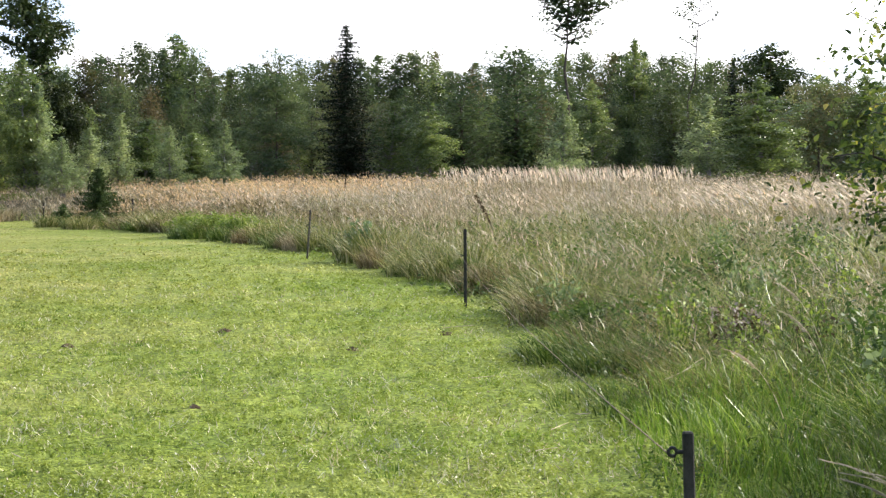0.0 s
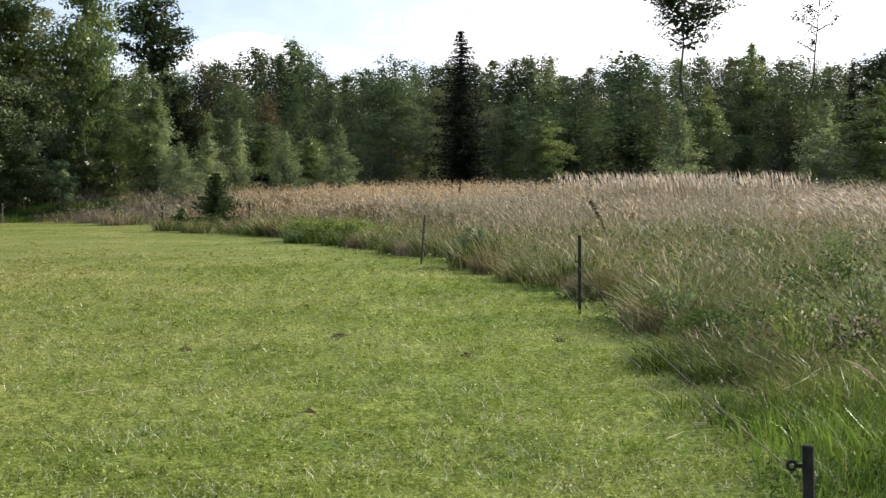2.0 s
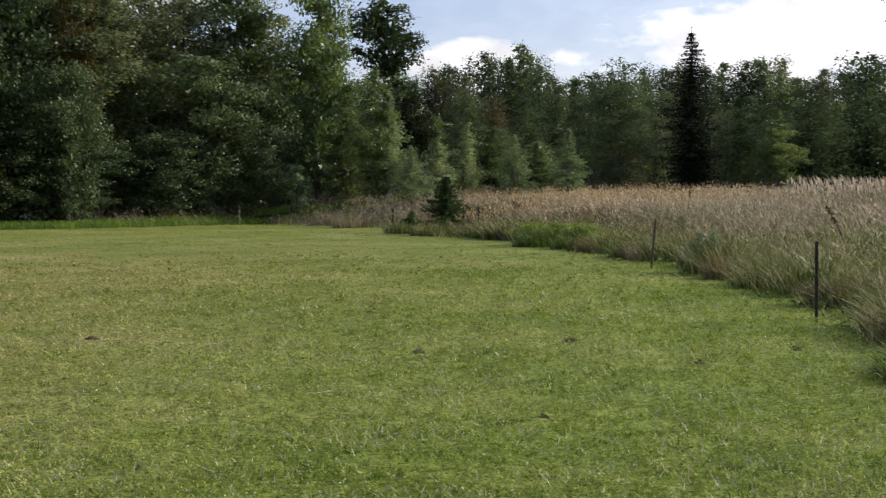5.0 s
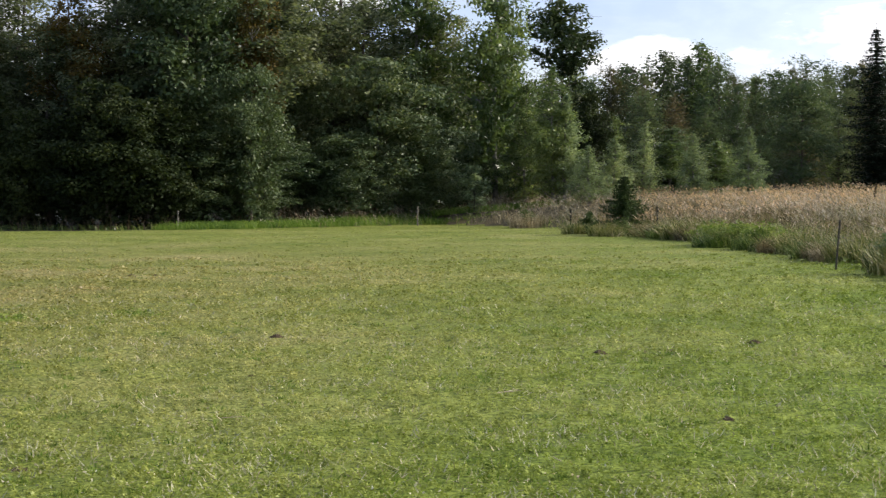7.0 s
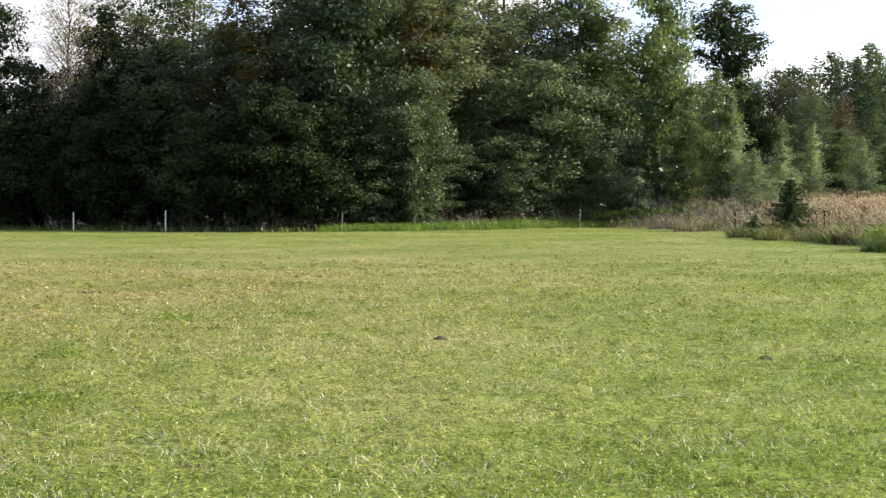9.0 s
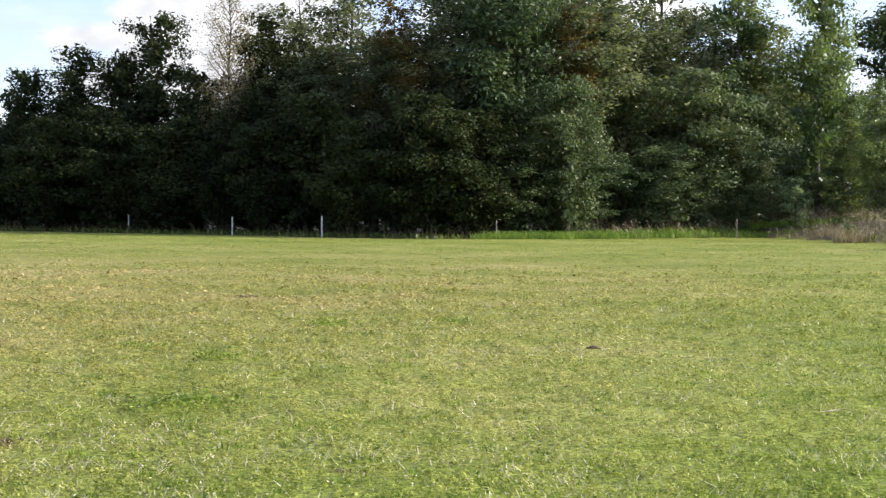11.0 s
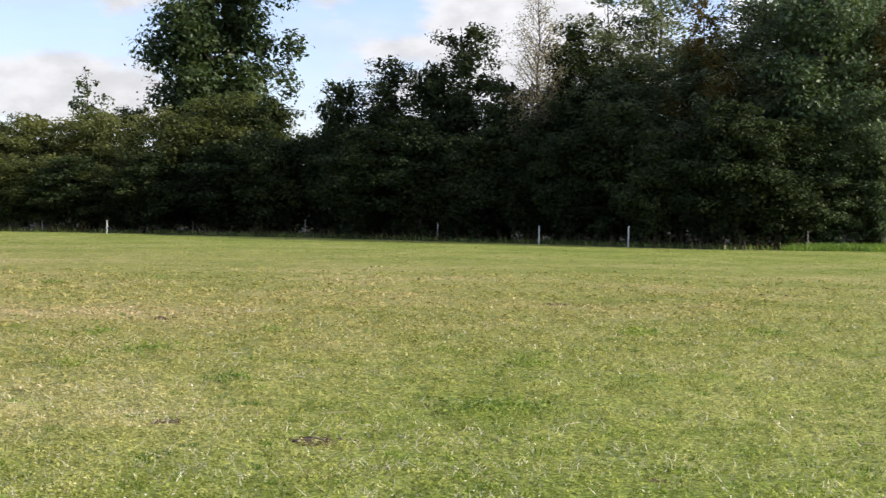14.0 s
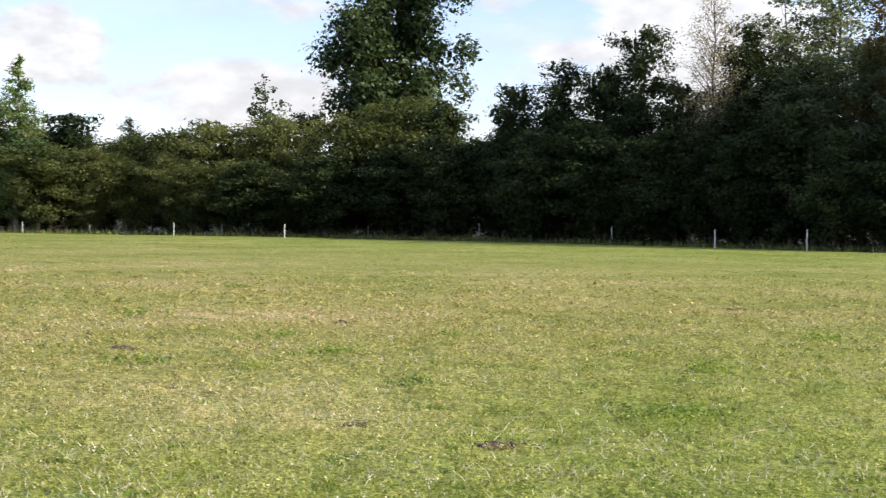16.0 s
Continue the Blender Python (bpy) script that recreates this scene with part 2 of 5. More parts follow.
AMBER_LEAF = leafy("amber_leaf", [(0.0, (0.06, 0.058, 0.020)), (0.6, (0.135, 0.100, 0.028)), (1.0, (0.25, 0.155, 0.035))], 0.5, 0.35)
PALE_BIRCH_LEAF = leafy("pale_birch_leaf", [(0.0, (0.12, 0.115, 0.07)), (0.6, (0.22, 0.20, 0.125)), (1.0, (0.34, 0.30, 0.20))], 0.5, 0.4)
SAPLING_LEAF = leafy("sapling_leaf", [(0.0, (0.13, 0.19, 0.095)), (0.6, (0.23, 0.30, 0.16)), (1.0, (0.38, 0.45, 0.27))], 0.38, 0.48)
OAK_LEAF = leafy("oak_leaf", [(0.0, (0.028, 0.050, 0.018)), (0.6, (0.058, 0.086, 0.029)), (1.0, (0.11, 0.14, 0.05))], 0.38, 0.30, shine=0.18)
MIXED_LEAF = leafy("woodland_leaf", [(0.0, (0.055, 0.095, 0.047)), (0.5, (0.105, 0.15, 0.073)), (0.8, (0.15, 0.175, 0.09)), (1.0, (0.185, 0.15, 0.085))], 0.5, 0.42, 0.6)
RUSSET_LEAF = leafy("russet_leaf", [(0.0, (0.07, 0.075, 0.035)), (0.6, (0.13, 0.125, 0.065)), (1.0, (0.19, 0.15, 0.085))], 0.5, 0.42, 0.6)
NEEDLES = leafy("spruce_needles", [(0.0, (0.010, 0.020, 0.010)), (1.0, (0.028, 0.044, 0.020))], 0.5, 0.08)
YOUNG_NEEDLES = leafy("young_pine_needles", [(0.0, (0.035, 0.062, 0.018)), (1.0, (0.105, 0.15, 0.045))], 0.5, 0.15)
PINE_NEEDLES = leafy("pine_needles", [(0.0, (0.045, 0.082, 0.022)), (1.0, (0.14, 0.20, 0.06))], 0.5, 0.2)
MEADOW_BLADE = leafy("meadow_blade", [(0.0, (0.045, 0.07, 0.014)), (0.45, (0.135, 0.17, 0.04)), (0.75, (0.29, 0.30, 0.105)), (1.0, (0.60, 0.54, 0.33))], 0.40, 0.22, 0.0, patch=1.3, shine=0.17)
DRY_BLADE = leafy("dry_meadow_blade", [(0.0, (0.13, 0.105, 0.062)), (0.5, (0.295, 0.25, 0.148)), (0.85, (0.44, 0.38, 0.25)), (1.0, (0.68, 0.60, 0.44))], 0.44, 0.15, 0.0, patch=0.6, shine=0.15)
BRIM_BLADE = leafy("brown_brim_blade", [(0.0, (0.06, 0.048, 0.026)), (0.6, (0.18, 0.145, 0.075)), (1.0, (0.40, 0.33, 0.19))], 0.5, 0.25, 0.0, patch=0.9)
SEED_HEAD = leafy("seed_heads", [(0.0, (0.36, 0.29, 0.22)), (0.6, (0.52, 0.45, 0.345)), (1.0, (0.70, 0.635, 0.515))], 0.6, 0.5, 0.0, patch=0.3, glow=(1.08, 1.04, 0.98))
RUST_HEAD = leafy("rusty_seed_heads", [(0.0, (0.42, 0.29, 0.19)), (1.0, (0.70, 0.51, 0.35))], 0.6, 0.45, 0.0, patch=0.3)
LUSH_BLADE = leafy("lush_blade", [(0.0, (0.030, 0.070, 0.010)), (0.5, (0.125, 0.20, 0.03)), (0.85, (0.28, 0.36, 0.08)), (1.0, (0.50, 0.54, 0.22))], 0.34, 0.34, 0.0, patch=1.3, shine=0.28)
TUSSOCK_BLADE = leafy("tussock_blade", [(0.0, (0.022, 0.055, 0.010)), (0.55, (0.075, 0.13, 0.022)), (0.85, (0.16, 0.23, 0.05)), (1.0, (0.30, 0.34, 0.14))], 0.38, 0.32, 0.0, patch=1.3, shine=0.2)
WEED_LEAF = leafy("weed_leaf", [(0.0, (0.04, 0.08, 0.02)), (0.7, (0.095, 0.155, 0.04)), (1.0, (0.20, 0.26, 0.09))], 0.42, 0.4, 0.0)
BROWN_WEED = leafy("brown_weed", [(0.0, (0.05, 0.038, 0.022)), (1.0, (0.16, 0.12, 0.07))], 0.6, 0.25, 0.0)
PURPLE = leafy("purple_flower", [(0.0, (0.20, 0.165, 0.17)), (1.0, (0.40, 0.35, 0.36))], 0.6, 0.4, 0.0)
WEED_STEM = solid("green_weed_stem", (0.03, 0.05, 0.015), (0.08, 0.11, 0.04), 30.0, 0.7)
WHITE_FLOWER = leafy("white_flower", [(0.0, (0.55, 0.55, 0.50)), (1.0, (0.8, 0.8, 0.76))], 0.6, 0.4, 0.0)
HAZEL_LEAF = leafy("hazel_leaf", [(0.0, (0.05, 0.068, 0.022)), (0.6, (0.125, 0.145, 0.048)), (1.0, (0.25, 0.25, 0.105))], 0.45, 0.48)
FRESH_BLADE = leafy("fresh_blade", [(0.0, (0.07, 0.14, 0.018)), (0.6, (0.15, 0.25, 0.04)), (1.0, (0.27, 0.36, 0.09))], 0.4, 0.42, 0.0, patch=0.8)
# bleached grass, pale enough to stand in for glints on the turf
CLIPPING_GLINT = leafy("dry_clippings", [(0.0, (0.35, 0.31, 0.20)), (0.6, (0.53, 0.49, 0.36)), (1.0, (0.76, 0.73, 0.60))], 0.45, 0.2, 0.0, patch=2.0, shine=0.2)
CLOVER_LEAF = leafy("clover_leaf", [(0.0, (0.115, 0.185, 0.031)), (0.6, (0.22, 0.305, 0.06)), (1.0, (0.36, 0.43, 0.13))], 0.4, 0.38, 0.0, patch=2.0)


# ---- the lie of the land ----
EDGE_Y = [-60, 0, 4, 8, 12.4, 20.7, 31, 37, 44, 53, 60, 66, 73, 80, 84]
EDGE_X = [1.2, 1.0, 0.85, 0.95, 1.0, 0.4, -1.4, -3.0, -5.5, -8.8, -13.0, -15.5, -18.5, -24.0, -29.0]
FAR_X = [-400, -120, -92, -84, -75, -63, -50, -38, -33, -28]
FAR_Y = [20, 38, 53, 58, 63, 65.5, 66, 65.5, 70.5, 82]


def past_edge(x, y):
    """Metres into the tall grass beyond the lawn's edge (negative on the lawn)."""
    x, y = np.asarray(x, float), np.asarray(y, float)
    right = np.where(y > 84, 40.0, (x - np.interp(y, EDGE_Y, EDGE_X)) * 0.9)
    back = np.where(x < -28, y - np.interp(x, FAR_X, FAR_Y), -99.0)
    return np.where(x < -28, back, right)


def height(x, y):
    x, y = np.asarray(x, float), np.asarray(y, float)
    p = past_edge(x, y)
    s = np.clip(p / 7.0, 0, 1)
    s = s * s * (3 - 2 * s)
    meadow = np.clip((x + 34.0) / 14.0, 0, 1)
    rise = 0.0155 * np.clip(y - 15.0, 0, 100)
    swell = 0.035 * np.sin(0.31 * x + 0.17 * y) * np.sin(0.23 * y - 0.11 * x + 1.0) + 0.012 * np.sin(1.3 * x + 0.7) * np.sin(1.1 * y)
    far = np.clip((np.hypot(x, y) - 3.0) / 12.0, 0, 1)
    # unseen rise added behind the trees so that gaps look dark
    unseen_hill = 0.07 * np.clip(np.hypot(x, y) - 142.0, 0, 130)
    bumps = 0.025 * np.sin(2.7 * x + 1.9 * np.sin(1.9 * y)) * np.sin(3.1 * y + 1.7 * np.sin(2.3 * x)) + 0.011 * np.sin(6.9 * x + 2.1 * np.sin(5.3 * y)) * np.sin(7.7 * y + 1.9 * np.sin(6.1 * x))
    swell = swell + bumps * np.clip(1.4 - np.hypot(x, y) / 40.0, 0.15, 1.0)
    return unseen_hill + s * rise * meadow + swell * far * np.clip(1.3 - np.hypot(x, y) / 90.0, 0, 1)


def mesh_from(name, verts, faces, mats, slots=None, smooth=False):
    me = bpy.data.meshes.new(name)
    verts = np.asarray(verts, np.float32).reshape(-1, 3)
    if isinstance(faces, np.ndarray):
        k = faces.shape[1]
        me.vertices.add(len(verts))
        me.vertices.foreach_set("co", verts.ravel())
        me.loops.add(faces.size)
        me.loops.foreach_set("vertex_index", faces.astype(np.int32).ravel())
        me.polygons.add(len(faces))
        me.polygons.foreach_set("loop_start", np.arange(0, faces.size, k, dtype=np.int32))
        me.polygons.foreach_set("loop_total", np.full(len(faces), k, np.int32))
    else:
        me.from_pydata(verts.tolist(), [], faces)
    for m in mats:
        me.materials.append(m)
    if slots is not None:
        me.polygons.foreach_set("material_index", np.asarray(slots, np.int32))
    if smooth:
        me.polygons.foreach_set("use_smooth", np.ones(len(me.polygons), bool))
    me.update(calc_edges=True)
    return me


def part(name, me, parent, label=""):
    ob = new(name, me)
    ob.parent = parent
    return tagged(ob, label)


def rod(points, radii, k=6):
    """A tapering round rod along points: verts, quads."""
    pts = np.asarray(points, float)
    n = len(pts)
    t = np.gradient(pts, axis=0)
    t /= np.linalg.norm(t, axis=1)[:, None] + 1e-9
    ref = np.where(np.abs(t[:, 2:3]) < 0.9, [[0.0, 0.0, 1.0]], [[1.0, 0.0, 0.0]])
    u = np.cross(ref, t)
    u /= np.linalg.norm(u, axis=1)[:, None] + 1e-9
    w = np.cross(t, u)
    a = np.linspace(0, 2 * np.pi, k, endpoint=False)
    r = np.asarray(radii, float)[:, None, None]
    v = pts[:, None] + r * (np.cos(a)[None, :, None] * u[:, None] + np.sin(a)[None, :, None] * w[:, None])
    i, j = np.meshgrid(np.arange(n - 1), np.arange(k), indexing="ij")
    q = np.stack([i * k + j, i * k + (j + 1) % k, (i + 1) * k + (j + 1) % k, (i + 1) * k + j], -1).reshape(-1, 4)
    return v.reshape(-1, 3), q


def joined(pieces):
    vs, fs, at = [], [], 0
    for v, f in pieces:
        vs.append(v)
        fs.append(f + at)
        at += len(v)
    return np.concatenate(vs), np.concatenate(fs)


# ground: one sheet from underfoot to the horizon
def build_ground():
    radii = np.concatenate([[0.6], np.geomspace(1.2, 7.0, 30, endpoint=False), np.geomspace(7.0, 45.0, 170, endpoint=False), np.geomspace(45.0, 140, 60), np.geomspace(150, 2400, 16)])
    ang = np.radians(np.concatenate([np.linspace(-20, 66, 400, endpoint=False), np.linspace(66, 340, 120, endpoint=False)]))
    n = len(ang)
    x = (radii[:, None] * -np.sin(ang)[None]).ravel()
    y = (radii[:, None] * np.cos(ang)[None]).ravel()
    v = np.stack([x, y, height(x, y)], 1)
    i, j = np.meshgrid(np.arange(len(radii) - 1), np.arange(n), indexing="ij")
    q = np.stack([i * n + j, (i + 1) * n + j, (i + 1) * n + (j + 1) % n, i * n + (j + 1) % n], -1).reshape(-1, 4)[:, ::-1]
    c = v[q].mean(1)
    p = past_edge(c[:, 0], c[:, 1])
    d = np.hypot(c[:, 0], c[:, 1])
    slot = np.where(p < 0.9, 0, 1)
    # the shade-darkened soil starts just behind the fence
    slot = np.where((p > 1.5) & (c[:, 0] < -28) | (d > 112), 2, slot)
    ob = new("ground", mesh_from("ground", v, q, [TURF, MEADOW_SOIL, SHADED_FOREST_SOIL], slot, True))
    tagged(ob, "mown green lawn rising into a dry meadow and shade-darkened woodland floor", "ground", kind="structure")
    middle = mesh_from("turf_underfoot", [(0.6 * -math.sin(a), 0.6 * math.cos(a), 0) for a in ang], [list(range(n))], [TURF])
    tagged(new("ground_underfoot", middle), "mown turf underfoot", "ground", kind="structure")


build_ground()
rng = np.random.default_rng(7)


def sector(count, near, far, left, right):
    """Places spread so that they are equally thick to the eye from the middle of the lawn's edge."""
    a = np.radians(rng.uniform(right, left, count))
    r = near * (far / near) ** rng.random(count)
    return -np.sin(a) * r, np.cos(a) * r, r


def ribbons(x, y, z, tall, wide, lean_x, lean_y, segments=2, twist=None):
    """Bent, tapering blades, each its own island: verts, triangles and quads as quads with a narrow tip."""
    n = len(x)
    a = rng.uniform(0, np.pi, n) if twist is None else twist
    ax, ay = np.cos(a) * wide * 0.5, np.sin(a) * wide * 0.5
    rows = []
    for s in range(segments + 1):
        f = s / segments
        taper = 1.0 - 0.88 * f ** 1.5
        cx, cy, cz = x + lean_x * f * f, y + lean_y * f * f, z + tall * (f - 0.12 * f * f)
        rows.append(np.stack([cx - ax * taper, cy - ay * taper, cz], 1))
        rows.append(np.stack([cx + ax * taper, cy + ay * taper, cz], 1))
    v = np.stack(rows, 1).reshape(-1, 3)
    base = np.arange(n)[:, None] * (2 * (segments + 1))
    q = np.concatenate([base + np.array([[2 * s, 2 * s + 1, 2 * s + 3, 2 * s + 2]]) for s in range(segments)], 1).reshape(-1, 4)
    return v, q


def leaf_quads(p, nrm, leaf, g):
    n = len(p)
    nrm = nrm / (np.linalg.norm(nrm, axis=1)[:, None] + 1e-9)
    u = np.cross(nrm, g.normal(0, 1, (n, 3)))
    u /= np.linalg.norm(u, axis=1)[:, None] + 1e-9
    w = np.cross(nrm, u)
    s = (leaf * g.uniform(0.55, 1.3, n))[:, None]
    v = np.stack([p - u * s * 0.75, p + w * s * 0.42 + nrm * s * 0.10, p + u * s * 0.75, p - w * s * 0.42 + nrm * s * 0.10], 1).reshape(-1, 3)
    return v, np.arange(4 * n).reshape(-1, 4)


def leaf_ovals(p, nrm, leaf, g):
    """Pointed oval leaves, folded a little along the midrib."""
    n = len(p)
    nrm = nrm / (np.linalg.norm(nrm, axis=1)[:, None] + 1e-9)
    u = np.cross(nrm, g.normal(0, 1, (n, 3)))
    u /= np.linalg.norm(u, axis=1)[:, None] + 1e-9
    w = np.cross(nrm, u)
    s = (leaf * g.uniform(0.55, 1.3, n))[:, None]
    fold = g.uniform(0.05, 0.3, (n, 1)) * nrm
    v = np.stack([p - u * s * 0.8, p - u * s * 0.25 + (w * 0.46 + fold) * s, p + u * s * 0.35 + (w * 0.36 + fold) * s, p + u * s * 0.9 - nrm * s * 0.15,
                  p + u * s * 0.35 - (w * 0.36 - fold) * s, p - u * s * 0.25 - (w * 0.46 - fold) * s], 1).reshape(-1, 3)
    base = np.arange(n)[:, None] * 6
    return v, np.concatenate([base + np.array([[0, 1, 2, 3]]), base + np.array([[0, 3, 4, 5]])], 1).reshape(-1, 4)


def stuff(name, vq, mat, label, category):
    return tagged(new(name, mesh_from(name, vq[0], vq[1], [mat])), label, category, kind="stuff")


# bare spots: place, 0 for a trampled patch and 1 for a molehill, size
BARE_SPOTS = [(-7.9, 7.98, 0, 1.0), (-9.3, 7.95, 0, 0.8), (-15.85, 10.3, 0, 0.9), (-12.1, 8.3, 0, 0.55), (-7.52, 16.89, 1, 0.75), (-17.74, 15.2, 1, 1.1), (-3.77, 16.5, 1, 0.7), (-3.08, 16.81, 1, 0.5), (-2.38, 17.86, 1, 0.75), (-0.87, 15.49, 1, 0.65), (-15.97, 29.07, 1, 0.8), (-15.65, 29.45, 1, 0.65), (0.02, 17.0, 1, 0.9), (-1.78, 11.68, 1, 0.45), (-16.9, 23.5, 0, 1.2), (-6.1, 13.1, 1, 0.3), (-5.4, 8.3, 0, 0.5)]


def off_bare(x, y):
    """True where no bare earth lies."""
    ok = np.ones(len(x), bool)
    for bx, by, which, s in BARE_SPOTS:
        ok &= np.hypot(x - bx, y - by) > (0.15, 0.10)[which] * s
    return ok


# short turf: low cushions of small blades with dark gaps between, finer blades farther off
def build_lawn():
    x, y, r = sector(38000, 7.0, 48.0, 64, -17)
    lie = np.sin(x * 3.1 + np.sin(y * 2.7) * 2) * np.sin(y * 3.3 + np.sin(x * 2.3) * 2) + 0.6 * np.sin(x * 9.0 + 2 * np.sin(y * 7.0)) * np.sin(y * 8.0 + 2 * np.sin(x * 6.0))
    keep = (past_edge(x, y) < 0.7) & (lie > rng.uniform(-2.6, 0.3, len(x))) & (rng.random(len(x)) > (r - 16.0) / 30.0) & off_bare(x, y)
    x, y, r = x[keep], y[keep], r[keep]
    size = rng.uniform(0.6, 1.4, len(x)) * np.maximum(1.0, r / 11.0) * (1.0 + 0.2 * lie[keep])
    per = 12
    c, q, d = np.repeat(np.stack([x, y, height(x, y)], 1), per, 0), np.repeat(size, per), np.repeat(r, per)
    n = len(c)
    a, f = rng.uniform(0, 2 * np.pi, n), np.sqrt(rng.random(n))
    out_x, out_y = np.cos(a) * f, np.sin(a) * f
    p = c + np.stack([out_x * 0.052 * q, out_y * 0.052 * q, (0.008 + 0.029 * (1 - f * f) * rng.uniform(0.5, 1.4, n)) * np.minimum(q, 1.6)], 1)
    nrm = np.stack([out_x * 1.1, out_y * 1.1, np.full(n, 0.85)], 1) + rng.normal(0, 0.28, (n, 3))
    stuff("lawn_grass", leaf_quads(p, nrm, rng.uniform(0.009, 0.019, n) * np.maximum(1.0, d / 13.0), np.random.default_rng(87)), BLADES, "short mown green grass with painted pale glints", "grass")
    for name, count, near, far, per in (("upright_lawn_grass", 70000, 7.0, 18.0, 7), ("far_lawn_grass", 170000, 18.0, 92.0, 8)):
        x, y, r = sector(count // per, near, far, 64, -17)
        lie = np.sin(x * 3.1 + np.sin(y * 2.7) * 2) * np.sin(y * 3.3 + np.sin(x * 2.3) * 2) + 0.6 * np.sin(x * 9.0 + 2 * np.sin(y * 7.0)) * np.sin(y * 8.0 + 2 * np.sin(x * 6.0))
        keep = (past_edge(x, y) < 0.7) & (lie > rng.uniform(-2.6, 0.1, len(x))) & off_bare(x, y)
        x, y, r, lie = x[keep], y[keep], r[keep], lie[keep]
        size = np.repeat(rng.uniform(0.55, 1.35, len(x)) * (1.0 + 0.22 * lie), per)
        x, y, r = np.repeat(x, per), np.repeat(y, per), np.repeat(r, per)
        n = len(x)
        a, q = rng.uniform(0, 2 * np.pi, n), np.sqrt(rng.random(n))
        grow = np.maximum(1.0, r / 10.0)
        x, y = x + np.cos(a) * q * 0.045 * size * grow, y + np.sin(a) * q * 0.045 * size * grow
        tall = rng.uniform(0.014, 0.044, n) * size * (1.15 - 0.45 * q) * np.minimum(grow, 1.25)
        wide = rng.uniform(0.004, 0.010, n) * grow ** 0.85
        fan = tall * q * rng.uniform(0.3, 1.3, n)
        lean = np.stack([np.cos(a), np.sin(a)]) * fan + rng.normal(0, 0.45, (2, n)) * tall
        stuff(name, ribbons(x, y, height(x, y) - 0.004, tall, wide, lean[0], lean[1], 1), BLADES, "short mown green grass with painted pale glints", "grass")


build_lawn()


# tall meadow
# shaded hollows in the meadow's edge: x, y, half width, half depth
HOLLOWS = [(0.78, 21.0, 0.62, 2.2), (1.15, 16.3, 0.45, 1.0), (1.4, 12.6, 0.30, 0.6), (0.2, 26.0, 0.6, 1.8), (-0.95, 30.6, 0.8, 2.0), (-2.5, 37.0, 0.9, 2.4)]


def off_hollow(x, y):
    """True where no hollow lies."""
    ok = np.ones(len(x), bool)
    for hx, hy, rx, ry in HOLLOWS:
        ok &= ((x - hx) / rx) ** 2 + ((y - hy) / ry) ** 2 > 1.0
    return ok


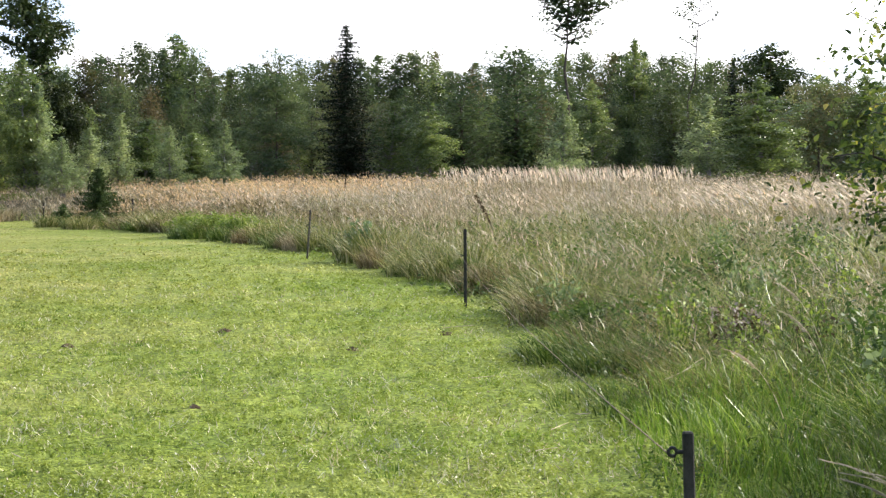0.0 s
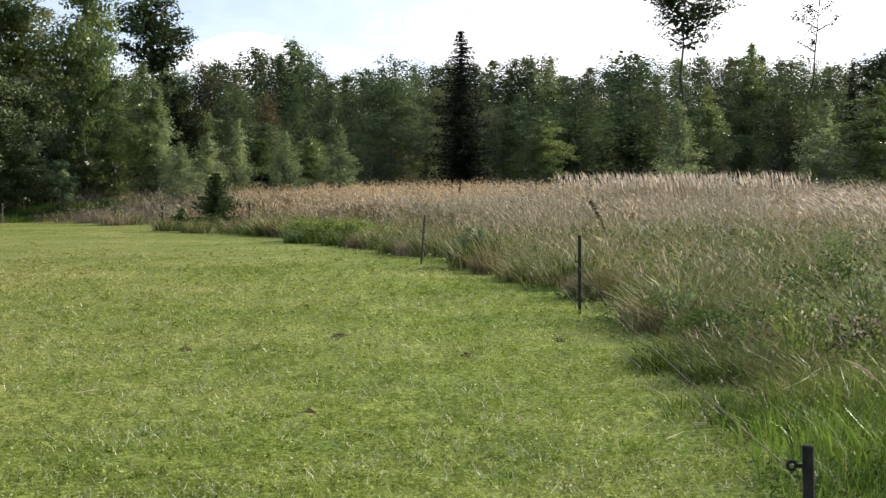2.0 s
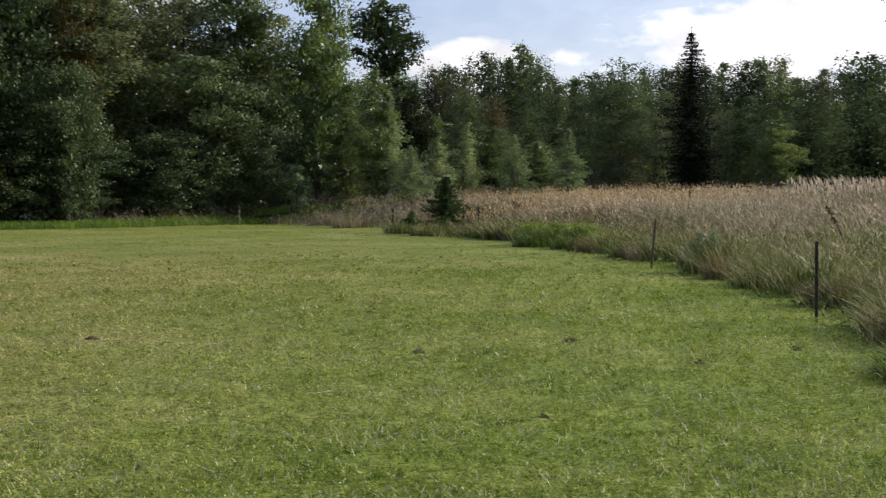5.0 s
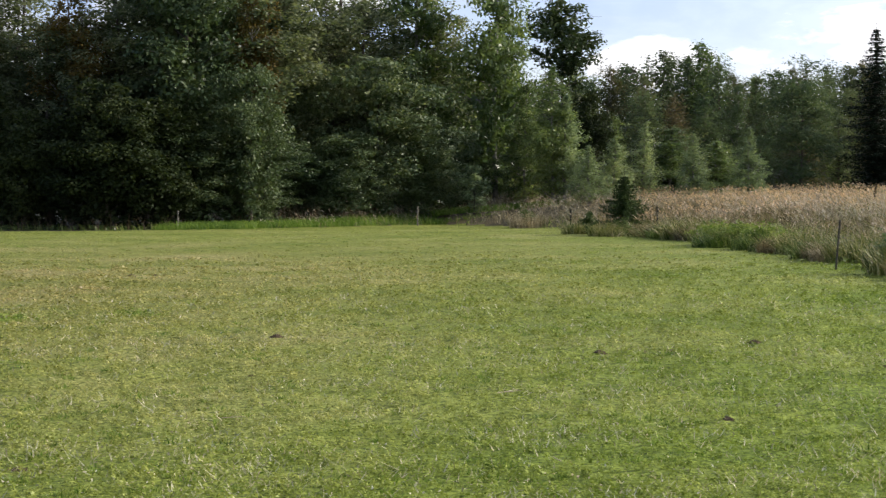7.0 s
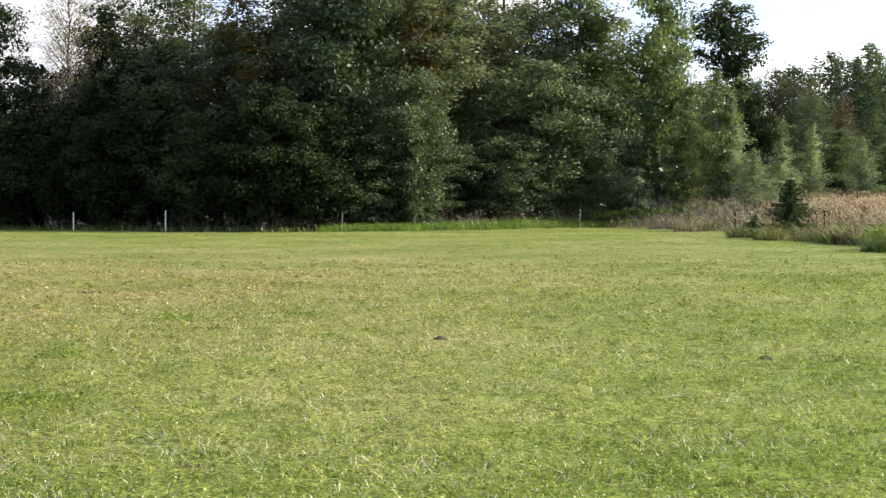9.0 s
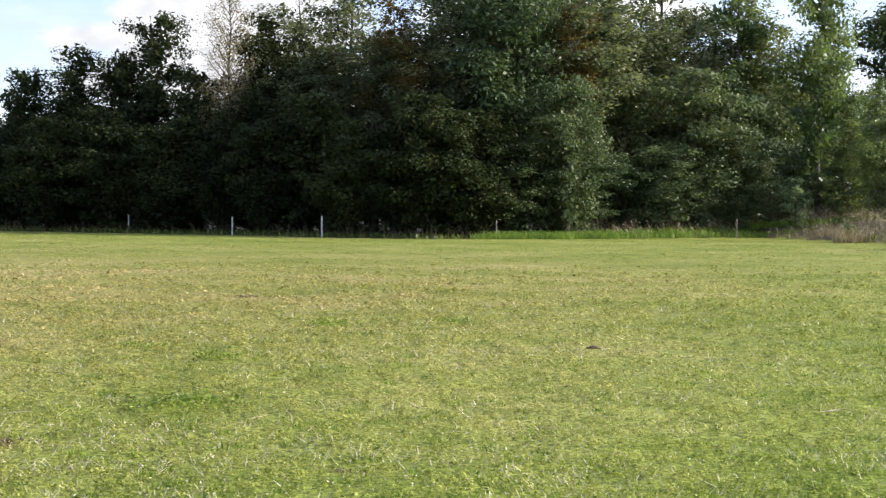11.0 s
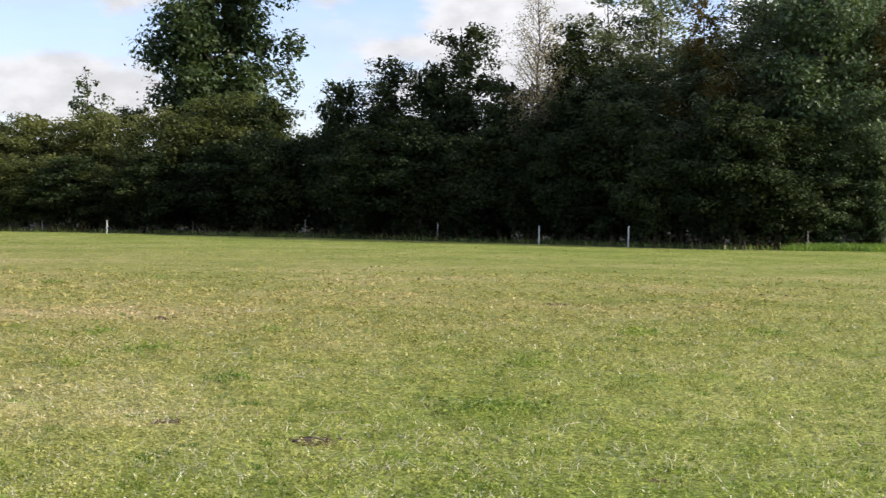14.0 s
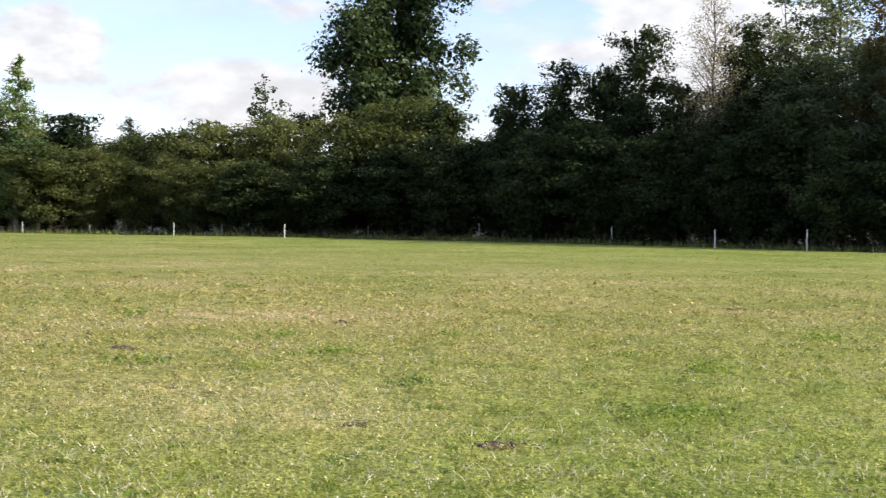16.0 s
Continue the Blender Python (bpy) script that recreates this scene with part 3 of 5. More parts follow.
def build_meadow():
    # tufts, each with its own height, lean and sort of grass, thick enough to hide the soil
    per = 26
    cx, cy, r = sector(18000, 4.2, 112.0, 24, -18)
    p = past_edge(cx, cy)
    wob = 0.5 * np.sin(0.8 * cy + 1.0) + 0.35 * np.sin(2.1 * cy) + 0.35
    keep = (p - np.clip(wob, -0.3, 1.1) * np.clip(r / 18.0, 0.3, 1.0) > 0) & (cx > -34) & off_hollow(cx, cy) & (np.sin(1.9 * cx + 1.2 * np.sin(1.3 * cy)) * np.sin(2.1 * cy + np.sin(1.7 * cx)) > rng.uniform(np.where(r > 22, -1.0, -0.75), np.where(r > 30, -0.3, 0.35), len(cx)))
    cx, cy, r, p = cx[keep], cy[keep], r[keep], p[keep]
    m = len(cx)
    edge = np.where(r < 22, np.clip(0.30 + p / 2.2, 0.30, 1.0), np.clip(0.52 + p / 3.2, 0.52, 1.0))
    tuft_tall = rng.uniform(0.35, 1.05, m) * edge * np.clip(0.40 + r / 40.0, 0.40, 1.0)
    tuft_r = rng.uniform(0.06, 0.16, m) * (1.0 + r / 16.0)
    near = np.clip(1.2 - r / 15.0, 0, 1)
    tuft_x, tuft_y = rng.normal(-0.28, 0.60, m) * (1 - 0.8 * near) + rng.normal(-0.02, 0.16, m) * near, rng.normal(0.0, 0.30, m) * (1 - 0.5 * near)
    drift = np.sin(0.35 * cx + 0.21 * cy + np.sin(0.3 * cy)) + 0.6 * np.sin(1.1 * cx - 0.7 * cy)
    fresh = np.clip(1.18 - r / 56.0 + 0.30 * drift - 0.05 * np.clip(p - 2, 0, 6) + 0.40 * np.clip(1.5 - p / np.where(cx < -3, 4.0, 2.0), 0, 1), 0.10, 0.92)
    roll = rng.random(m)
    sort = np.where(roll > fresh, 2, np.where(roll < fresh * np.clip(1.1 - r / 26.0, 0.08, 0.75), 1, 0))
    g = np.repeat(np.arange(m), per)
    n = len(g)
    a, q = rng.uniform(0, 2 * np.pi, n), np.sqrt(rng.random(n))
    x, y = cx[g] + np.cos(a) * q * tuft_r[g], cy[g] + np.sin(a) * q * tuft_r[g]
    tall = tuft_tall[g] * rng.uniform(0.35, 1.08, n)
    fan = rng.uniform(0.05, 0.75, n) * tall * (1 - 0.35 * near[g])
    lx = np.cos(a) * fan + (tuft_x[g] + rng.normal(0, 0.52, n) * (1 - 0.3 * near[g])) * tall
    ly = np.sin(a) * fan + (tuft_y[g] + rng.normal(0, 0.26, n)) * tall
    rr = r[g]
    wide = rng.uniform(0.25, 1.0, n) ** 1.3 * (0.0068 + 0.00030 * rr)
    z = height(x, y) - 0.02
    for k, name, mat, fat, label in ((0, "meadow_grass", MEADOW_BLADE, 1.1, "tall green and yellowing meadow grass leaning in the wind"), (1, "lush_grass", LUSH_BLADE, 1.35, "tall fresh green grass at the lawn's edge"),
                                     (2, "dry_meadow_grass", DRY_BLADE, 0.95, "tall dry straw-coloured meadow grass")):
        s = sort[g] == k
        stuff(name, ribbons(x[s], y[s], z[s], tall[s], wide[s] * fat, lx[s], ly[s], 2), mat, label, "grass")
    # a dense brown and green brim along the lawn
    by = 11.0 * (62.0 / 11.0) ** rng.random(3000)
    hump = np.sin(14.0 * np.log(by) * 3.0 + 1.0) + 0.7 * np.sin(61.0 * np.log(by) + 2.0) + rng.normal(0, 0.25, len(by))
    by, hump = by[hump > -0.5], hump[hump > -0.5]
    bx = np.interp(by, EDGE_Y, EDGE_X) + (0.42 - 0.20 * hump + rng.uniform(0.0, 0.9, len(by)) + np.abs(rng.normal(0, 0.25, len(by)))) * (0.7 + by / 40.0)
    ok = off_hollow(bx, by)
    bx, by, hump = bx[ok], by[ok], hump[ok]
    bt = np.repeat(rng.uniform(0.26, 0.62, len(by)) * (0.85 + 0.22 * hump) * (0.7 + by / 120.0), 24)
    bg = np.repeat(np.arange(len(by)), 24)
    ba_, bq = rng.uniform(0, 2 * np.pi, len(bg)), np.sqrt(rng.random(len(bg)))
    gx, gy = bx[bg] + np.cos(ba_) * bq * (0.10 + by[bg] / 160.0), by[bg] + np.sin(ba_) * bq * (0.10 + by[bg] / 160.0)
    bt = bt * rng.uniform(0.4, 1.05, len(bg))
    blx, bly = np.cos(ba_) * bt * 0.5 + (np.repeat(rng.normal(-0.15, 0.4, len(by)), 24) + rng.normal(0, 0.45, len(bg))) * bt, np.sin(ba_) * bt * 0.5 + rng.normal(0, 0.5, len(bg)) * bt
    brim = ribbons(gx, gy, height(gx, gy) - 0.02, bt, rng.uniform(0.4, 1.0, len(bg)) * (0.008 + 0.0003 * by[bg]), blx, bly, 2)
    brown = np.repeat(rng.random(len(by)) < 0.5, 24)
    for name, sel, mat, label in (("brim_grass", ~brown, MEADOW_BLADE, "green grass brim hanging over the lawn's edge"), ("brown_brim_grass", brown, BRIM_BLADE, "brown withered grass brim along the lawn's edge")):
        v = brim[0].reshape(len(bg), 6, 3)[sel]
        base = np.arange(int(sel.sum()))[:, None] * 6
        stuff(name, (v.reshape(-1, 3), np.concatenate([base + np.array([[0, 1, 3, 2]]), base + np.array([[2, 3, 5, 4]])], 1).reshape(-1, 4)), mat, label, "grass")
    # matted dead grass under the standing stalks
    k = 60000
    my = 15.0 * (75.0 / 15.0) ** rng.random(k)
    mx = np.interp(my, EDGE_Y, EDGE_X) + (0.55 + 0.25 * np.sin(34.0 * np.log(my)) + 2.6 * rng.random(k) ** 1.3) * (0.6 + my / 40.0)
    ok = off_hollow(mx, my)
    mx, my, k = mx[ok], my[ok], int(ok.sum())
    mt = rng.uniform(0.16, 0.46, k) * (0.65 + my / 90.0)
    stuff("meadow_thatch", ribbons(mx, my, height(mx, my) - 0.02, mt, rng.uniform(0.4, 1.0, k) * (0.012 + 0.0007 * my), rng.normal(-0.2, 0.6, k) * mt, rng.normal(0, 0.5, k) * mt, 2), BRIM_BLADE, "matted brown dead grass under the meadow stalks", "grass")
    # seed heads on the tips
    pick = (rng.random(n) < np.where(sort[g] == 2, 0.32 + 0.5 * np.clip((2 - cx[g]) / 8.0, 0, 1) * (cy[g] > 58) - 0.55 * np.clip((-0.205 - cx[g] / cy[g]) / 0.03, 0, 1), 0.03) * np.clip(rr / 30.0, 0.25, 1.0)) & (tall > 0.35)
    hx, hy, hz, hr = x[pick] + lx[pick] * 0.85, y[pick] + ly[pick] * 0.85, z[pick] + tall[pick] * 0.85, rr[pick]
    rust = rng.random(len(hx)) < np.clip(np.clip((hy - 56) / 14.0, 0, 1) * np.clip((4 - hx) / 10.0, 0, 1) * np.clip((hx / hy + 0.235) / 0.05, 0, 1), 0.03, 0.85)
    for name, sel, mat, label in (("pale_seed_heads", ~rust, SEED_HEAD, "pale feathery seed heads above the meadow"), ("rusty_seed_heads", rust, RUST_HEAD, "rust-tinted seed heads above the meadow")):
        k = int(sel.sum())
        ln = rng.uniform(0.06, 0.15, k)
        w = rng.uniform(0.5, 1.0, k) * (0.004 + 0.00062 * hr[sel])
        stuff(name, ribbons(hx[sel], hy[sel], hz[sel], ln, w, -ln * rng.normal(0.6, 0.6, k), rng.normal(0, 0.5, k) * ln, 2), mat, label, "seed heads")
    # low herbs between the tufts
    hx, hy, hr = sector(80000, 7.0, 40.0, 8, -18)
    hp = past_edge(hx, hy)
    ok = (hp > rng.uniform(-0.1, 0.5, len(hx))) & (np.sin(1.9 * hx + 1.4 * np.sin(1.1 * hy)) * np.sin(1.7 * hy + np.sin(1.3 * hx)) > rng.uniform(-0.5, 0.6, len(hx)))
    hx, hy, hr = hx[ok], hy[ok], hr[ok]
    k = len(hx)
    hz = height(hx, hy) + rng.uniform(0.04, 0.5, k) * np.clip(0.3 + hp[ok] / 3, 0.3, 1.0)
    s = rng.uniform(0.017, 0.035, k) * np.clip(0.2 + hr / 24.0, 0.4, 1.6)
    way = rng.normal(0, 1, (k, 3)) + np.array([0, 0, 0.9])
    way /= np.linalg.norm(way, axis=1)[:, None]
    u = np.cross(way, rng.normal(0, 1, (k, 3)))
    u /= np.linalg.norm(u, axis=1)[:, None]
    w = np.cross(way, u)
    o, s = np.stack([hx, hy, hz], 1), s[:, None]
    stuff("meadow_herbs", (np.stack([o - u * s, o + w * s * 0.5 + way * s * 0.15, o + u * s, o - w * s * 0.5 + way * s * 0.15], 1).reshape(-1, 3), np.arange(4 * k).reshape(-1, 4)), WEED_LEAF, "low leafy herbs between the grass tufts", "herbs")
    # fresh upright grass close by
    k = 5200
    px, py = rng.uniform(1.0, 2.8, k), rng.uniform(7.2, 11.5, k)
    ok = (past_edge(px, py) > rng.uniform(0.0, 0.5, k)) & (np.sin(3.1 * px + np.sin(2.3 * py)) * np.sin(2.7 * py + np.sin(3.3 * px)) > rng.uniform(-0.8, 0.5, k))
    px, py = px[ok], py[ok]
    t = rng.uniform(0.18, 0.52, len(px)) * np.clip(0.5 + past_edge(px, py), 0.5, 1.0)
    stuff("fresh_tall_grass", ribbons(px, py, height(px, py) - 0.02, t, rng.uniform(0.005, 0.011, len(px)), rng.normal(-0.05, 0.28, len(px)) * t, rng.normal(0, 0.28, len(px)) * t, 3), FRESH_BLADE, "fresh yellow-green upright grass beside the fence post", "grass")
    # a stand of pale reed grass on the crest
    k = 1300
    a = np.radians(-4.3 + 4.4 * np.sin(rng.uniform(0, 40, k)) * rng.random(k) ** 0.5)
    d = rng.uniform(62, 84, k)
    px, py = -np.sin(a) * d, np.cos(a) * d
    pz = height(px, py)
    t = rng.uniform(0.85, 1.4, k)
    stuff("reed_stalks", ribbons(px, py, pz, t, np.full(k, 0.022), -t * 0.10, 0 * t, 2), DRY_BLADE, "upright pale reed grass stalks on the crest", "reeds")
    ln = rng.uniform(0.22, 0.36, k)
    stuff("reed_heads", ribbons(px - t * 0.09, py, pz + t * 0.86, ln, rng.uniform(0.028, 0.055, k), -ln * 0.25, 0 * t, 3), SEED_HEAD, "upright pale reed grass plumes on the crest", "reeds")

    # drooping pale plumes nearer by
    k = 700
    a, d = np.radians(rng.uniform(-15.5, -8.5, k)), rng.uniform(34, 50, k)
    px, py = -np.sin(a) * d, np.cos(a) * d
    pz, t = height(px, py), rng.uniform(0.75, 1.15, k)
    stuff("plume_stalks", ribbons(px, py, pz, t, np.full(k, 0.012), -t * 0.25, 0 * t, 2), DRY_BLADE, "leaning pale reed grass stalks in the meadow", "reeds")
    ln = rng.uniform(0.14, 0.24, k)
    stuff("plume_heads", ribbons(px - t * 0.21, py, pz + t * 0.84, ln * 0.6, rng.uniform(0.032, 0.058, k), -ln * 0.9, 0 * t, 3), SEED_HEAD, "pale drooping reed grass plumes in the meadow", "reeds")


build_meadow()


# the meadow goes on beside and behind
def build_near_meadow():
    n = 26000
    x, y = rng.uniform(1.2, 16.0, n), rng.uniform(-16.0, 12.0, n)
    ok = (past_edge(x, y) > 0.2) & (np.degrees(np.arctan2(x, y)) > 18.0)
    x, y = x[ok], y[ok]
    tall = rng.uniform(0.25, 0.8, len(x))
    stuff("side_meadow_grass", ribbons(x, y, height(x, y) - 0.02, tall, rng.uniform(0.012, 0.03, len(x)), rng.normal(-0.2, 0.35, len(x)) * tall, rng.normal(0, 0.3, len(x)) * tall, 1), MEADOW_BLADE, "tall green and yellow meadow grass beside the lawn", "grass")


build_near_meadow()


# ---- trees ----
def crown_leaves(centres, per, spread, leaf, seed):
    """Loose sprays of leaves round each centre."""
    g = np.random.default_rng(seed)
    at = np.repeat(centres, per, axis=0)
    n = len(at)
    p = at + g.normal(0, 1, (n, 3)) * np.array([spread, spread, spread * 0.75])
    nrm = g.normal(0, 1, (n, 3))
    nrm[:, 2] = np.abs(nrm[:, 2])
    return leaf_quads(p, nrm, leaf, g)


def lumps(centres, radius, per, leaf, seed):
    """Rounded, layered masses of leaves, their faces turned outwards, ragged at the rim."""
    g = np.random.default_rng(seed)
    k = len(centres)
    r = np.repeat(radius * g.uniform(0.45, 1.40, k), per)[:, None]
    at = np.repeat(centres, per, axis=0)
    n = len(at)
    way = g.normal(0, 1, (n, 3))
    way /= np.linalg.norm(way, axis=1)[:, None]
    far = (0.3 + 0.7 * g.random((n, 1)) ** 0.7) * np.where(g.random((n, 1)) < 0.22, 1.35, 1.0)
    p = at + way * r * far * np.array([1.0, 1.0, 0.9])
    return leaf_quads(p, way * 0.75 + np.array([0, 0, 0.3]) + g.normal(0, 0.5, (n, 3)), leaf, g)


def profile(kind, f):
    if kind == "cone":
        return (1.0 - f) ** 0.95 * 0.98 + 0.02
    if kind == "oval":
        return np.clip(1.0 - f ** 5.0, 0, 1) ** 0.7 * np.clip(0.8 + 0.5 * f, 0, 1)
    if kind == "round":
        return np.sin(np.pi * np.clip(0.12 + 0.80 * f, 0, 1)) ** 0.6
    if kind == "tall_oval":
        return np.clip(1.0 - f ** 3.2, 0, 1) ** 0.8 * np.clip(0.8 + 0.5 * f, 0, 1)
    if kind == "egg":
        return np.sin(np.pi * np.clip(0.14 + 0.83 * f, 0, 1)) ** 0.7
    if kind == "slender":
        return np.sin(np.pi * np.clip(0.18 + 0.80 * f, 0, 1)) ** 0.9 * (1.1 - 0.35 * f)
    return np.sin(np.pi * np.clip(0.06 + 0.80 * f, 0, 1)) ** 0.55


def leafy_tree(seed, tall, wide, bare, shape, limbs, leaves, leaf, leaf_mat, bark, spray=0.8, squash=0.5, lift=0.6, gap=0.0, droop=0.25, bend=0.25, trunk_r=0.012, core=0.16, shoots=7, oval=False):
    """Trunk mesh with its limbs, and crown mesh, of one tree standing at the origin. The leaves hang in flat sprays along the limbs, with dark gaps between."""
    g = np.random.default_rng(seed)
    k = 9
    hs = np.linspace(0, 1, k)
    sway = np.cumsum(g.normal(0, bend / k, (k, 2)), axis=0) * tall * 0.12
    sway -= sway[0]
    tp = np.stack([sway[:, 0], sway[:, 1], hs * tall * 0.99], 1)
    tp[0, 2] = -0.3
    tr = tall * trunk_r * (1.0 - hs * 0.96) + 0.004
    tr[0] *= 1.5

    def on_trunk(z):
        return np.array([np.interp(z, tp[:, 2], tp[:, 0]), np.interp(z, tp[:, 2], tp[:, 1]), z])

    pieces, spots, sizes, flats = [rod(tp, tr, 8)], [], [], []
    for i in range(limbs):
        f = (i + g.random()) / limbs
        full = float(profile(shape, f))
        base = on_trunk((bare + (0.97 - bare) * f) * tall)
        a = i * 2.39996 + g.normal(0, 0.5)
        reach = max(0.02 * wide, wide * 0.5 * full * g.uniform(0.62, 1.15) - spray * 0.35 * full)
        up = lift * reach * g.uniform(0.5, 1.3)
        t = np.linspace(0, 1, 6)
        line = base + t[:, None] * np.array([math.cos(a) * reach, math.sin(a) * reach, 0]) + g.normal(0, 0.05 * reach, (6, 3)) * t[:, None]
        line[:, 2] += up * t ** 1.2 - droop * reach * t ** 2.6
        line[:, 2] -= np.maximum(0.0, line[:, 2] + 0.2 * spray - tall) * t
        r0 = max(0.003 + tall * 0.0005, tall * 0.0042 * (1.0 - f * 0.75))
        pieces.append(rod(line, np.linspace(r0, r0 * 0.2, 6), 4))
        n = 1 + max(1, int(reach / (spray * 0.85)))
        for s in np.linspace(0.42, 1.0, n) + g.uniform(-0.08, 0.08, n):
            if g.random() < gap:
                continue
            r = spray * (0.36 + 0.64 * full) * g.uniform(0.6, 1.25)
            p = np.array([np.interp(s, t, line[:, c]) for c in range(3)])
            tip = p + g.normal(0, 0.3 * r, 3)
            spots.append(tip)
            sizes.append(r)
            flats.append(squash)
            pieces.append(rod(np.array([p, (p + tip) / 2, tip]), [r0 * 0.35, r0 * 0.22, r0 * 0.1], 3))
    for i in range(shoots):
        z = tall * (1.0 - 0.085 * i / max(1, shoots) - 0.012)
        spots.append(on_trunk(z) + g.normal(0, 1, 3) * np.array([1, 1, 0]) * wide * 0.035 * (i / max(1, shoots)) ** 0.7)
        sizes.append(spray * 0.22 * g.uniform(0.7, 1.3))
        flats.append(1.7)
    spots, sizes, flats = np.array(spots), np.array(sizes), np.array(flats)
    share = sizes ** 2 + 0.02 * spray ** 2
    at = g.choice(len(spots), leaves, p=share / share.sum())
    way = g.normal(0, 1, (leaves, 3))
    way /= np.linalg.norm(way, axis=1)[:, None]
    far = (0.25 + 0.75 * g.random((leaves, 1)) ** 0.6) * np.where(g.random((leaves, 1)) < 0.16, 1.35, 1.0)
    p = spots[at] + way * far * sizes[at][:, None] * np.stack([np.ones(leaves), np.ones(leaves), flats[at]], 1)
    p[:, 2] = np.maximum(p[:, 2], 0.02)
    crown = [(leaf_ovals if oval else leaf_quads)(p, way * 0.6 + np.array([0, 0, 0.5]) + g.normal(0, 0.5, (leaves, 3)), leaf, g)]
    inner = int(leaves * core)
    if inner:
        at = g.choice(len(spots), inner, p=share / share.sum())
        p = spots[at]
        mid = np.stack([on_trunk(z) for z in p[:, 2]])
        p = mid + (p - mid) * g.uniform(0.25, 0.8, (inner, 1)) + g.normal(0, 0.3, (inner, 3)) * sizes[at][:, None]
        p[:, 2] = np.maximum(p[:, 2], 0.05)
        crown.append((leaf_ovals if oval else leaf_quads)(p, g.normal(0, 1, (inner, 3)), leaf * (1.0 if oval else 1.9), g))
    return mesh_from("trunk", *joined(pieces), [bark], smooth=True), mesh_from("crown", *joined(crown), [leaf_mat])


def fir(seed, tall, wide, mat, bark, whorls=27, leaf=0.10, low=0.03, per=15, step=0.36):
    """A spruce: whorls of branches that sag and lift at the tip, with hanging twigs."""
    g = np.random.default_rng(seed)
    pieces, ends, sizes = [rod([(0, 0, -0.3), (0.05, 0, tall * 0.5), (0, 0.03, tall)], [tall * 0.012, tall * 0.007, 0.01], 8)], [], []
    for i in range(whorls):
        f = ((i + 0.3) / whorls) ** 0.92
        z0 = tall * (low + (0.975 - low) * f)
        tier = g.uniform(0.78, 1.2)
        for b in range(8 if f < 0.8 else 6):
            a = b * 6.283 / 8 + i * 0.9 + g.normal(0, 0.2)
            reach = wide * 0.5 * ((1 - f) ** 0.72 * 0.97 + 0.02) * tier * g.uniform(0.75, 1.15)
            t = np.linspace(0, 1, 5)
            line = np.array([0, 0, z0]) + t[:, None] * np.array([math.cos(a) * reach, math.sin(a) * reach, 0])
            line[:, 2] += reach * (-0.62 * t + 0.42 * t ** 2.2) + (0.12 * reach * t if f > 0.85 else 0.0)
            pieces.append(rod(line, np.linspace(0.0022 * tall, 0.0006 * tall, 5), 3))
            for s in np.linspace(0.15, 1.0, max(2, int(reach / step) + 2)):
                ends.append([np.interp(s, t, line[:, k]) for k in range(3)])
                sizes.append((0.14 + 0.16 * reach) * step * (1.15 - 0.5 * s))
    ends, sizes = np.array(ends), np.array(sizes)
    p = np.repeat(ends, per, 0) + g.normal(0, 1, (len(ends) * per, 3)) * np.repeat(sizes, per)[:, None] * np.array([1, 1, 0.5])
    p[:, 2] -= 0.7 * step * g.random(len(p)) ** 1.5
    p[:, 2] = np.maximum(p[:, 2], 0.03)
    crown = leaf_quads(p, g.normal(0, 0.6, (len(p), 3)) + np.array([0, 0, 0.6]), 0.75 * leaf + 0.35 * np.repeat(sizes, per), g)
    return mesh_from("trunk", *joined(pieces), [bark], smooth=True), mesh_from("crown", *crown, [mat])


#        kind: (meshes' own height and width, variants)
KINDS = {}


def kind(name, label, category, tall, wide, makers):
    KINDS[name] = dict(label=label, category=category, tall=tall, wide=wide, makers=makers, meshes={}, count=0)


kind("alder", "dense alder tree with shade-darkened leaves at the field's edge", "tree", 13, 6.0, [lambda s: leafy_tree(s, 13, 6.0, 0.0, "round", 66, 15000, 0.14, SHADED_ALDER_LEAF, BARK, 0.9, 0.65, 0.8, 0.06, shoots=3)] * 3)
kind("willow", "broad grey-green willow bush with small glossy leaves", "willow", 8, 6.0, [lambda s: leafy_tree(s, 8, 6.0, 0.0, "dome", 44, 11000, 0.125, WILLOW_LEAF, BARK, 0.8, 0.5, 0.8)] * 3)
kind("poplar", "tall loose-crowned poplar with sunlit upper leaves", "poplar", 16, 6.0, [lambda s: leafy_tree(s, 16, 6.0, 0.14, "egg", 56, 11500, 0.13, POPLAR_LEAF, BARK, 0.8, 0.65, 0.9, 0.2, 0.2, 0.4, core=0.05)] * 3)
kind("alder_low", "young alder with shade-darkened leaves in the hedge", "tree", 7, 5.0, [lambda s: leafy_tree(s, 7, 5.0, 0.0, "round", 48, 11000, 0.13, SHADED_ALDER_LEAF, BARK, 0.75, 0.65, 0.8, 0.06, shoots=3)] * 3)
kind("tall_willow", "tall grey-green willow with lit glossy leaves", "willow", 13, 6.0, [lambda s: leafy_tree(s, 13, 6.0, 0.0, "egg", 50, 14000, 0.13, WILLOW_LEAF, BARK, 0.9, 0.5, 0.8)] * 2)
kind("hazel", "olive green hazel bush in the hedge", "bush", 6.5, 5.5, [lambda s: leafy_tree(s, 6.5, 5.5, 0.0, "dome", 40, 10500, 0.125, HAZEL_LEAF, BARK, 0.75, 0.55, 0.9)] * 3)
kind("birch", "light green birch tree with a pale trunk", "birch", 11, 4.4, [lambda s: leafy_tree(s, 11, 4.4, 0.02, "slender", 58, 10500, 0.118, BIRCH_LEAF, BIRCH_BARK, 0.62, 0.75, 1.1, 0.05, 0.45, 0.3)] * 3)
